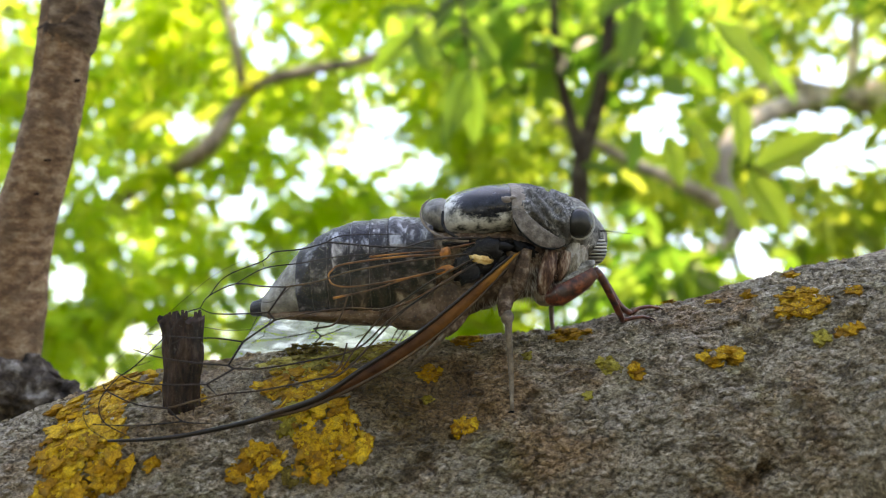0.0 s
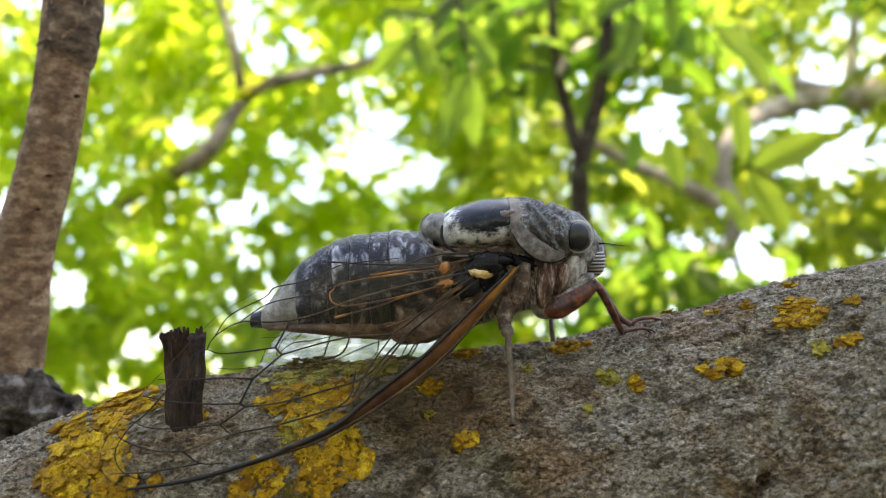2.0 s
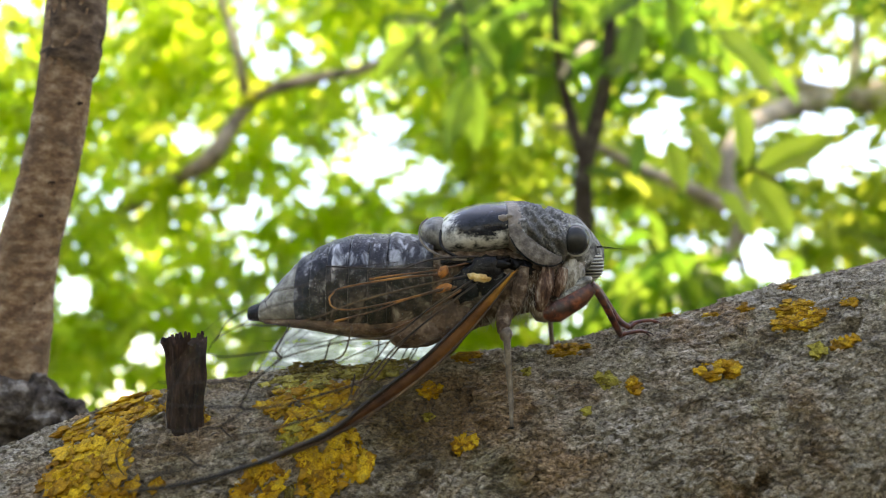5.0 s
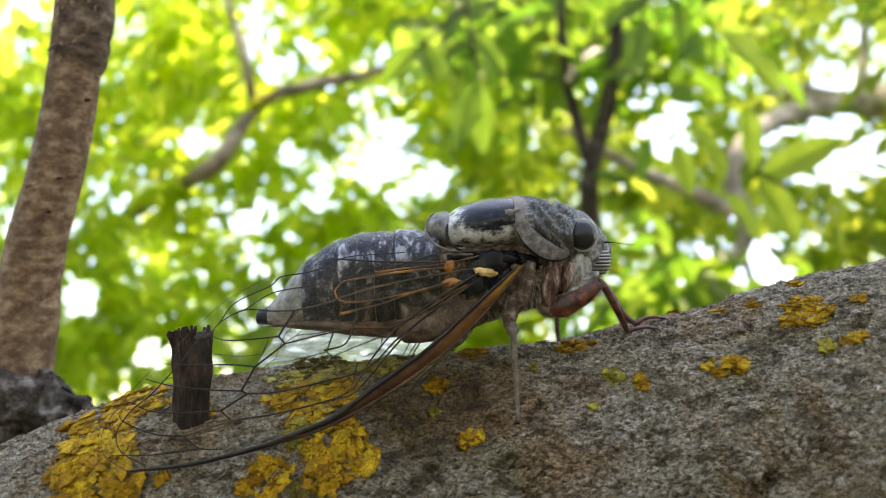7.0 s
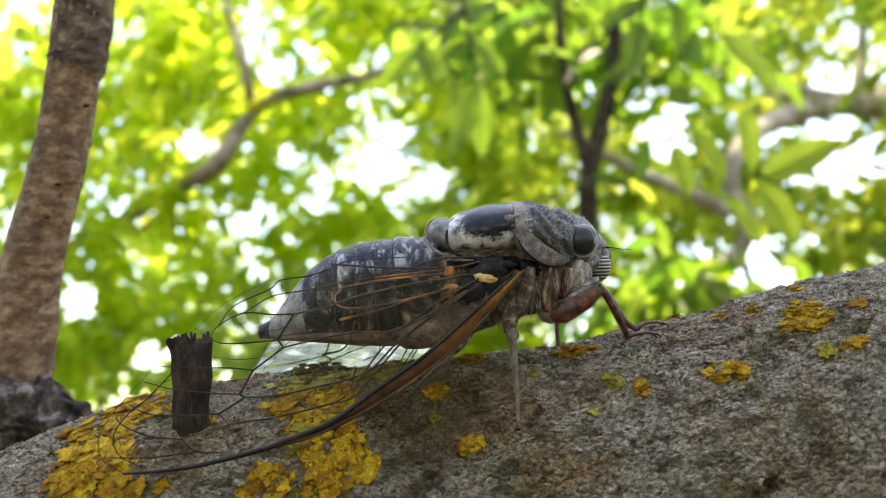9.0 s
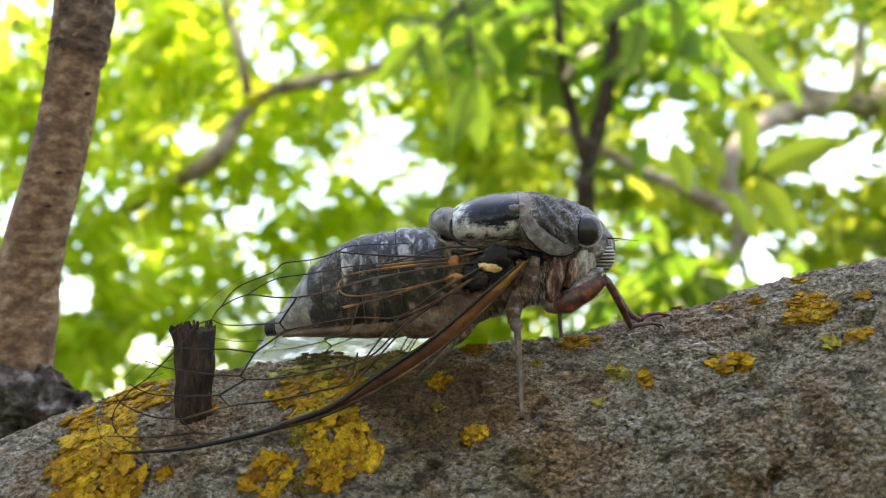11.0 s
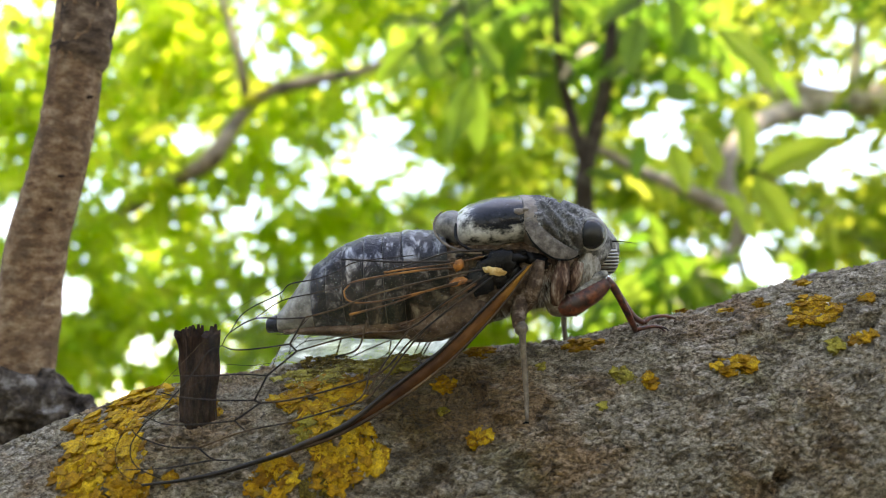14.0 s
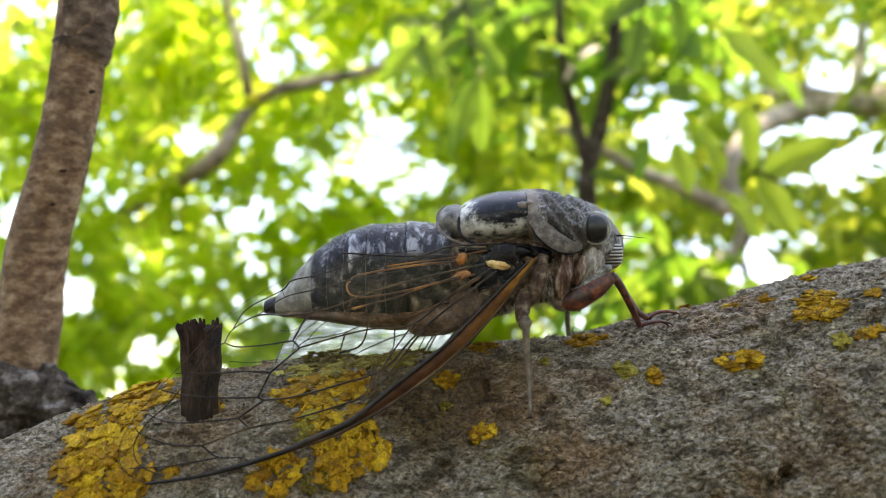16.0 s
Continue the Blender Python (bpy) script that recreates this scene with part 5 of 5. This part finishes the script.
def sprays(rng, centres, size, keep):
    """Pinnate leaves: pairs of leaflets along short drooping stalks. keep(points) says which leaflets may stay."""
    s, w, nn, le, wi = [], [], [], [], []
    for c in centres:
        a = rng.normal(0, 1, 3)
        a[2] = a[2] * 0.5 - 0.35
        a /= np.linalg.norm(a)
        up = np.array([0, 0, 1.0]) + rng.normal(0, 0.45, 3)
        side = np.cross(a, up)
        side /= np.linalg.norm(side)
        up = np.cross(side, a)
        span = size * rng.uniform(2.0, 3.6)
        pairs = rng.integers(3, 6)
        for p in range(pairs + 1):
            root = c + a * span * (p / pairs - 0.5) - np.array([0, 0, 0.08]) * span * (p / pairs) ** 2
            for sg in ((0,) if p == pairs else (-1, 1)):
                way = a * (1.0 if sg == 0 else 0.55) + side * sg + rng.normal(0, 0.18, 3) + np.array([0, 0, -0.25])
                s.append(root)
                w.append(way)
                nn.append(up + rng.normal(0, 0.35, 3))
                L = size * rng.uniform(0.75, 1.2)
                le.append(L)
                wi.append(L * rng.uniform(0.34, 0.46))
    s, w, nn, le, wi = map(np.array, (s, w, nn, le, wi))
    ok = keep(s + w * (le * 0.3)[:, None])
    s, w, nn, le, wi = s[ok], w[ok], nn[ok], le[ok], wi[ok]
    m = len(s)
    return blades(s, w, nn, le, wi, rng.uniform(0.1, 0.45, m), rng.uniform(0.05, 0.3, m))


# openings in the crowns through which the sky shows: slopes to the right and up, half width, half height
OPENINGS = [
    (0.292, 0.168, 0.034, 0.056), (0.300, 0.240, 0.016, 0.016), (0.405, -0.012, 0.030, 0.030), (0.430, -0.050, 0.020, 0.020), (0.540, 0.275, 0.018, 0.022),
    (0.565, 0.125, 0.034, 0.030), (-0.245, 0.285, 0.022, 0.048), (-0.220, 0.235, 0.028, 0.024), (-0.480, -0.060, 0.024, 0.032), (-0.378, -0.130, 0.032, 0.024),
    (-0.015, 0.095, 0.022, 0.026), (-0.330, 0.145, 0.016, 0.020), (-0.200, 0.130, 0.018, 0.018), (-0.405, 0.300, 0.030, 0.020), (-0.550, 0.265, 0.022, 0.020),
    (-0.175, 0.075, 0.018, 0.014), (0.045, 0.190, 0.012, 0.014), (-0.175, 0.270, 0.022, 0.020), (-0.555, 0.030, 0.020, 0.040)]
EYE = np.array(VIEW.translation)
TURN = np.array(VIEW.to_3x3())


def slopes(points):
    q = (points - EYE) @ TURN
    d = np.maximum(-q[:, 2], 1e-3)
    return q[:, 0] / d, q[:, 1] / d, -q[:, 2]


def open_sky(points):
    u, v, d = slopes(points)
    keep = np.ones(len(points), bool)
    for cu, cv, ru, rv in OPENINGS:
        ragged = 1 + 0.35 * np.sin(u * 160 + cu * 90) * np.cos(v * 140)
        inside = ((u - cu) / ru) ** 2 + ((v - cv) / rv) ** 2 < ragged
        keep &= ~inside | (np.sin(u * 911 + v * 577 + d * 37) > 0.95)
    return keep & ((d > 0.5) | (np.linalg.norm(points - EYE, axis=1) > 0.7))


def crown_points(rng, n, u_lo, u_hi, v_lo, v_hi, near, far, holes):
    out = []
    while len(out) < n:
        u, v = rng.uniform(u_lo, u_hi), rng.uniform(v_lo, v_hi)
        d = near + (far - near) * rng.random() ** 0.8
        if noise.noise(Vector((u * 7, v * 7, d * 1.3))) < holes:
            continue
        p = at(u, v, d)
        if p.z > 0.6:
            out.append(np.array(p))
    return out


def limb(points, radii, mat, name, parent, sides=14, label=""):
    v, f = tube(points, radii, sides, 8, 0.12)
    ob = new(name, world_mesh(name, v, f, mat, parent.location))
    ob.parent = parent
    return tagged(ob, label)


def tree_base(x, y, label):
    ob = new("tree")
    ob.location = (x, y, 0)
    return tagged(ob, label, "tree", "trees of the grove")


def crown(parent, verts, faces, mat):
    data = bpy.data.meshes.new("crown")
    data.from_pydata((verts - np.array(parent.location)).tolist(), [], faces)
    data.materials.append(mat)
    data.polygons.foreach_set("use_smooth", [True] * len(data.polygons))
    ob = new("crown", data)
    ob.parent = parent
    return ob


rng = np.random.default_rng(7)
# tree behind, with the tan limb
left = tree_base(-2.6, 2.2, "leafy tree with a tan limb and sunlit yellow-green leaves")
limb([(-2.6, 2.2, -0.05), (-2.55, 2.2, 1.0), (-2.4, 2.15, 2.0), (-2.1, 2.1, 3.0), (-1.9, 2.1, 4.2)], [0.14, 0.11, 0.10, 0.08, 0.03], M_LIMB, "trunk", left)
limb([(-2.5, 2.17, 1.5), at(-0.62, -0.02, 3.2), at(-0.47, 0.02, 3.0), at(-0.345, 0.088, 1.95), at(-0.30, 0.115, 1.75), at(-0.265, 0.165, 1.78), at(-0.235, 0.20, 1.8), at(-0.16, 0.22, 1.8), at(-0.09, 0.235, 1.75), at(0.02, 0.29, 1.8), at(0.12, 0.36, 1.8)],
     [0.045, 0.026, 0.022, 0.021, 0.020, 0.017, 0.015, 0.013, 0.010, 0.007, 0.003], M_LIMB, "limb", left, 14, "tan smooth limb")
limb([at(-0.252, 0.19, 1.79), at(-0.262, 0.25, 1.75), at(-0.285, 0.33, 1.8), at(-0.30, 0.42, 1.8)], [0.012, 0.010, 0.008, 0.005], M_LIMB, "limb", left)
limb([at(-0.52, -0.005, 2.6), at(-0.44, 0.03, 2.5), at(-0.36, 0.035, 2.4), at(-0.25, 0.06, 2.2)], [0.02, 0.014, 0.010, 0.006], M_LIMB, "limb", left)
crown(left, *sprays(rng, crown_points(rng, 2420, -0.95, 0.12, -0.32, 0.45, 1.80, 3.2, -0.17), 0.080, open_sky), M_LEAF)
crown(left, *sprays(rng, crown_points(rng, 420, -1.0, 0.2, -0.32, 0.42, 3.0, 4.4, -0.12), 0.085, open_sky), M_LEAF)

rng = np.random.default_rng(20)
right = tree_base(1.9, 2.0, "leafy tree with pale crooked limbs and green leaves")
limb([(1.9, 2.0, -0.05), (1.8, 1.9, 0.9), (1.55, 1.75, 1.7), (1.3, 1.7, 2.4), (1.2, 1.7, 3.6)], [0.12, 0.10, 0.085, 0.07, 0.02], M_PALE_LIMB, "trunk", right)
limb([(1.62, 1.78, 1.5), at(0.62, 0.150, 1.75), at(0.56, 0.185, 1.62), at(0.50, 0.192, 1.5), at(0.45, 0.205, 1.45), at(0.42, 0.20, 1.4)], [0.05, 0.036, 0.028, 0.024, 0.018, 0.008], M_PALE_LIMB, "limb", right, 16, "tan broken-off limb")
limb([at(0.54, 0.195, 1.58), at(0.545, 0.27, 1.75), at(0.55, 0.36, 1.8)], [0.014, 0.012, 0.008], M_PALE_LIMB, "limb", right)
limb([at(0.50, 0.19, 1.5), at(0.43, 0.17, 1.25), at(0.385, 0.135, 1.10), at(0.372, 0.085, 1.07), at(0.394, 0.035, 1.06), at(0.375, -0.015, 1.07), at(0.33, -0.05, 1.12), at(0.25, -0.11, 1.2)], [0.022, 0.016, 0.012, 0.012, 0.012, 0.011, 0.010, 0.009], M_PALE_LIMB, "limb", right, 14, "pale crooked limb")
limb([at(0.37, 0.05, 1.15), at(0.31, 0.08, 1.12), at(0.25, 0.105, 1.1), at(0.15, 0.16, 1.1)], [0.012, 0.010, 0.008, 0.005], M_PALE_LIMB, "limb", right)
limb([at(0.385, -0.0, 1.15), at(0.40, -0.045, 1.15), at(0.415, -0.085, 1.15)], [0.006, 0.005, 0.004], M_DARK_TWIG, "limb", right)
crown(right, *sprays(rng, crown_points(rng, 2000, 0.02, 0.98, -0.32, 0.50, 1.25, 3.0, -0.14), 0.056, open_sky), M_LEAF_D)
# sprays in the darker copy give the crown painted shaded depths
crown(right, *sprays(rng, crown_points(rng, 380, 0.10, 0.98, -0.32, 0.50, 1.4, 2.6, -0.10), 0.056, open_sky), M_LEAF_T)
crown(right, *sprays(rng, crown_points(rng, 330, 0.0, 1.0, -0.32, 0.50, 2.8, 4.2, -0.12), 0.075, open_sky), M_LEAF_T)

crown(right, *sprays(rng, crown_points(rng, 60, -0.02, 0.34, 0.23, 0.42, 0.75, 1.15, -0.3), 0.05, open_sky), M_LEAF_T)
# low leaves, their shadow painted by the darker leaf colour
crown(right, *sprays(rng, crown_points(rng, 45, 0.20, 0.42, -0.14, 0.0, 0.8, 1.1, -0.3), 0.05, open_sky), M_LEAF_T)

# the tree that carries the near branch: its crown overhead and behind the lens
own = tree_base(0.9, -0.25, "unseen leafy tree added overhead to shade the branch")
limb([(0.9, -0.25, -0.05), (0.85, -0.2, 0.9), (0.80, -0.15, 1.6), (0.72, -0.1, 2.4), (0.6, 0.0, 3.4)], [0.13, 0.11, 0.10, 0.07, 0.03], M_LIMB, "trunk", own, 18)
limb([Vector(stage(255, -24, -4).translation), (0.45, 0.0, 1.72), (0.80, -0.15, 1.66)], [0.017, 0.03, 0.05], M_LIMB, "limb", own, 18)
rng = np.random.default_rng(21)
# unseen leaves, added to cut light from the lens side
over = []
while len(over) < 1350:
    over.append(np.array([rng.uniform(-2.8, 2.8), rng.uniform(-3.2, -0.95), rng.uniform(1.6, 3.9)]))
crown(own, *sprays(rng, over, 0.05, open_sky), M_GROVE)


# unseen tall tree, added; its loose crown stands between the sun and the branch
tall = tree_base(2.4, 1.7, "unseen tall tree added so its loose crown filters the sunlight")
limb([(2.4, 1.7, -0.05), (2.4, 1.7, 3.0), (2.2, 1.75, 5.5), (2.0, 1.8, 7.5), (2.0, 1.9, 10.0)], [0.22, 0.18, 0.14, 0.10, 0.03], M_LIMB, "trunk", tall, 18)
limb([(2.3, 1.72, 4.6), (1.9, 1.65, 5.8), (1.4, 1.6, 6.8), (1.5, 1.8, 7.6)], [0.08, 0.06, 0.04, 0.015], M_LIMB, "limb", tall, 12)
rng = np.random.default_rng(34)
top = []
while len(top) < 60:
    p = np.array(VIEW.translation + sun_way * rng.uniform(7.0, 10.5)) + rng.uniform(-0.4, 0.4, 3)
    top.append(p)
while len(top) < 560:
    p = np.array([2.0, 1.9, 9.4]) + rng.normal(0, 0.6, 3)
    top.append(p)
crown(tall, *sprays(rng, top, 0.045, open_sky), M_LEAF_D)
rng = np.random.default_rng(8)
low = [np.array(VIEW.translation + sun_way * rng.uniform(5.0, 7.0)) + rng.uniform(-0.3, 0.3, 3) for _ in range(260)]
crown(tall, *sprays(rng, low, 0.045, open_sky), M_LEAF_D)

# unseen leaf wall round about, added to hold back light from outside the view
rng = np.random.default_rng(22)
ringed = []
while len(ringed) < 2600:
    a, r = rng.uniform(0, 2 * math.pi), rng.uniform(4.0, 6.5)
    p = np.array([r * math.sin(a), r * math.cos(a), rng.uniform(0.2, 5.0)])
    u, v, d = slopes(p[None])
    if d[0] > 0 and abs(u[0]) < 1.2:
        continue
    ringed.append(p)
v, f = sprays(rng, ringed, 0.14, lambda q: np.ones(len(q), bool))
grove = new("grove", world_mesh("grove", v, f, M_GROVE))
tagged(grove, "unseen dense leaf wall added round about to dim the light", "woodland", kind="stuff")


# ---------------------------------------------------------------- twigs with leaves that can be told apart
def blade(root, tip, width, face, bend):
    """One leaf: blade with raised midrib, gentle waves and a point."""
    root, tip = Vector(root), Vector(tip)
    way = tip - root
    L = way.length
    way.normalize()
    side = way.cross(face).normalized()
    up = side.cross(way)
    verts, faces, rows, cols = [], [], 12, 6
    for i in range(rows + 1):
        t = i / rows
        half = width * 0.5 * (math.sin(math.pi * t ** 0.85) ** 0.8) if 0 < t < 1 else 0.0004
        for j in range(cols + 1):
            s = j / cols * 2 - 1
            h = abs(s) * half * 0.35 + 0.05 * width * math.sin(t * 14 + s * 2) * abs(s) - bend * L * t * t
            verts.append(root + way * L * t + side * s * half + up * h)
    for i in range(rows):
        for j in range(cols):
            a = i * (cols + 1) + j
            faces.append((a, a + 1, a + cols + 2, a + cols + 1))
    return verts, faces


def leafy_twig(stems, leaves, d, mat, label, face, seed):
    """stems: lists of slopes with radius; leaves: root and tip slopes and a width share."""
    r = random.Random(seed)
    foot = at(*stems[0][0][0], d)
    ob = new("leafy_twig")
    ob.location = foot
    tagged(ob, label, "leafy twig", "leafy twigs behind the branch")
    for line, radii in stems:
        limb([at(u, v, d) for u, v in line], radii, M_DARK_TWIG, "stem", ob, 10)
    for u0, v0, u1, v1, share in leaves:
        dd = d * r.uniform(0.94, 1.06)
        root, tip = at(u0, v0, dd), at(u1, v1, dd * r.uniform(0.97, 1.03))
        f = VIEW.to_3x3() @ Vector((r.uniform(-.5, .5), face + r.uniform(-.3, .3), 1))
        v, fc = blade(root, tip, (tip - root).length * share, f, r.uniform(-0.05, 0.12))
        leaf = new("leaf", world_mesh("leaf", v, fc, mat, foot))
        leaf.parent = ob
        rib = tube([root, root.lerp(tip, 0.5), tip], [0.0007, 0.0005, 0.0002], 5, 5)
        mid = new("midrib", world_mesh("midrib", rib[0], rib[1], mat, foot))
        mid.parent = leaf
    return ob


leafy_twig([([(0.450, 0.075), (0.425, 0.095), (0.412, 0.100), (0.400, 0.100)], [0.0005, 0.0006, 0.0006, 0.0005])],
           [(0.360, 0.285, 0.448, 0.195, 0.46), (0.392, 0.190, 0.400, 0.100, 0.42), (0.412, 0.094, 0.524, 0.148, 0.36), (0.332, 0.160, 0.366, 0.090, 0.46),
            (0.366, 0.075, 0.416, 0.002, 0.44), (0.410, 0.092, 0.464, 0.008, 0.44), (0.302, 0.140, 0.322, 0.070, 0.40)],
           0.34, M_LEAF_LIT, "twig with narrow bright green translucent leaves", 0.9, 1)
leafy_twig([([(0.232, 0.42), (0.222, 0.27), (0.212, 0.19), (0.190, 0.105), (0.187, 0.05), (0.19, -0.06)], [0.004, 0.007, 0.0085, 0.0095, 0.0105, 0.012]),
            ([(0.190, 0.105), (0.174, 0.16), (0.160, 0.22), (0.152, 0.29), (0.148, 0.42)], [0.0075, 0.0065, 0.0055, 0.0045, 0.003])],
           [(0.150, 0.30, 0.185, 0.235, 0.45), (0.158, 0.24, 0.125, 0.165, 0.42), (0.22, 0.27, 0.265, 0.22, 0.45), (0.212, 0.20, 0.165, 0.15, 0.4), (0.22, 0.30, 0.245, 0.36, 0.45), (0.15, 0.32, 0.10, 0.36, 0.45),
            (0.19, 0.10, 0.245, 0.085, 0.42), (0.212, 0.22, 0.265, 0.255, 0.42)],
           0.80, M_LEAF_T, "dark forked twig with hanging green leaves", 0.7, 2)
leafy_twig([([(0.02, 0.46), (0.03, 0.32), (0.045, 0.22)], [0.0016, 0.0014, 0.0008]), ([(0.03, 0.32), (-0.03, 0.27), (-0.08, 0.25)], [0.001, 0.0008, 0.0006])],
           [(0.045, 0.225, 0.050, 0.125, 0.34), (0.040, 0.22, 0.012, 0.13, 0.36), (0.03, 0.29, 0.085, 0.225, 0.42), (-0.03, 0.27, -0.085, 0.215, 0.45), (-0.03, 0.275, -0.01, 0.215, 0.42), (0.03, 0.32, -0.02, 0.345, 0.45),
            (0.0, 0.29, -0.055, 0.30, 0.45), (0.03, 0.30, 0.07, 0.33, 0.42)],
           0.50, M_LEAF_T, "twig with hanging deep green leaves", 0.8, 3)
leafy_twig([([(0.28, 0.46), (0.27, 0.36), (0.255, 0.29)], [0.0016, 0.0012, 0.0008])],
           [(0.26, 0.30, 0.245, 0.225, 0.40), (0.27, 0.35, 0.32, 0.29, 0.42), (0.265, 0.33, 0.21, 0.29, 0.42), (0.28, 0.37, 0.34, 0.345, 0.42), (0.30, 0.33, 0.315, 0.26, 0.4)],
           0.42, M_LEAF_T, "twig with hanging deep green leaves", 0.8, 4)


# ---------------------------------------------------------------- what moves
# seconds and degrees: the abdomen rises and sinks, the forewings lift and drop with the song
ABDOMEN_SWING = [(0, 3.18), (0.5, -2.43), (1, -2.7), (1.5, -1.21), (2, 2.04), (2.5, -2.05), (3, -2.68), (3.5, 1.34), (4, -2.2), (4.5, 1.2), (5, -1.8), (5.5, 1.4), (6, -1.6),
                 (6.5, -0.89), (7, 1.11), (7.5, 0.03), (8, 1.22), (8.5, 0.33), (9, 3.84), (9.5, 2.5), (10, 5.2), (10.5, 4.2), (11, 6.6),
                 (11.5, 7.6), (12, 7.94), (12.5, 7.02), (13, 5.82), (13.5, -1.19), (14, 4.15), (14.5, -2.15), (15, 4.27), (15.5, -1.82), (16, 0.0)]
WING_SWING = [(0, -4.88), (0.5, -1.54), (1, -1.87), (1.5, -1.7), (2, -0.6), (2.5, 0.21), (3, -0.5), (3.5, -0.71), (4, -0.52), (4.5, -1.4), (5, -0.8), (5.5, -1.9), (6, -1.3),
              (6.5, -1.87), (7, -2.7), (7.5, -3.05), (8, -2.7), (8.5, -2.84), (9, -3.42), (9.5, -3.2), (10, -4.1), (10.5, -4.0), (11, -4.6),
              (11.5, -4.73), (12, -4.57), (12.5, -3.98), (13, -1.71), (13.5, -1.77), (14, -0.71), (14.5, -0.38), (15, -0.22), (15.5, 0.43), (16, 0.0)]


# moments at which the song's quick tremble shows: seconds
TREMBLE_ABDOMEN, TREMBLE_WING = (1.5, 3.5, 5.5, 10.5, 12.5, 15.9), (0.5, 3.5, 5.0, 10.0, 12.5, 14.5)


def trembling(rows, moments, reach):
    """The rows with a fast beat of that many degrees either side of each moment."""
    times, turns = [t for t, a in rows], [a for t, a in rows]
    out = list(rows)
    for m in moments:
        a = float(np.interp(m, times, turns))
        out += [(m - 1 / FPS, a - reach), (m + 1 / FPS, a + reach)]
        if m not in times:
            out.append((m, a))
    return sorted(out)


def swing(ob, rows, share=1.0, rest=0.0):
    home = ob.location.copy()
    walk(ob, [(t, Matrix.Translation(home) @ Matrix.Rotation(radians(rest + a * share), 4, "Z")) for t, a in rows])


def motions():
    swing(ABDOMEN, trembling(ABDOMEN_SWING, TREMBLE_ABDOMEN, 4.0))
    for wing, share, rest in zip(WINGS, (1.0, 1.0, 0.3, 0.3), (0.0, 10.0, 0.0, 0.0)):
        swing(wing, trembling(WING_SWING, TREMBLE_WING, 2.0), share, rest)


motions()
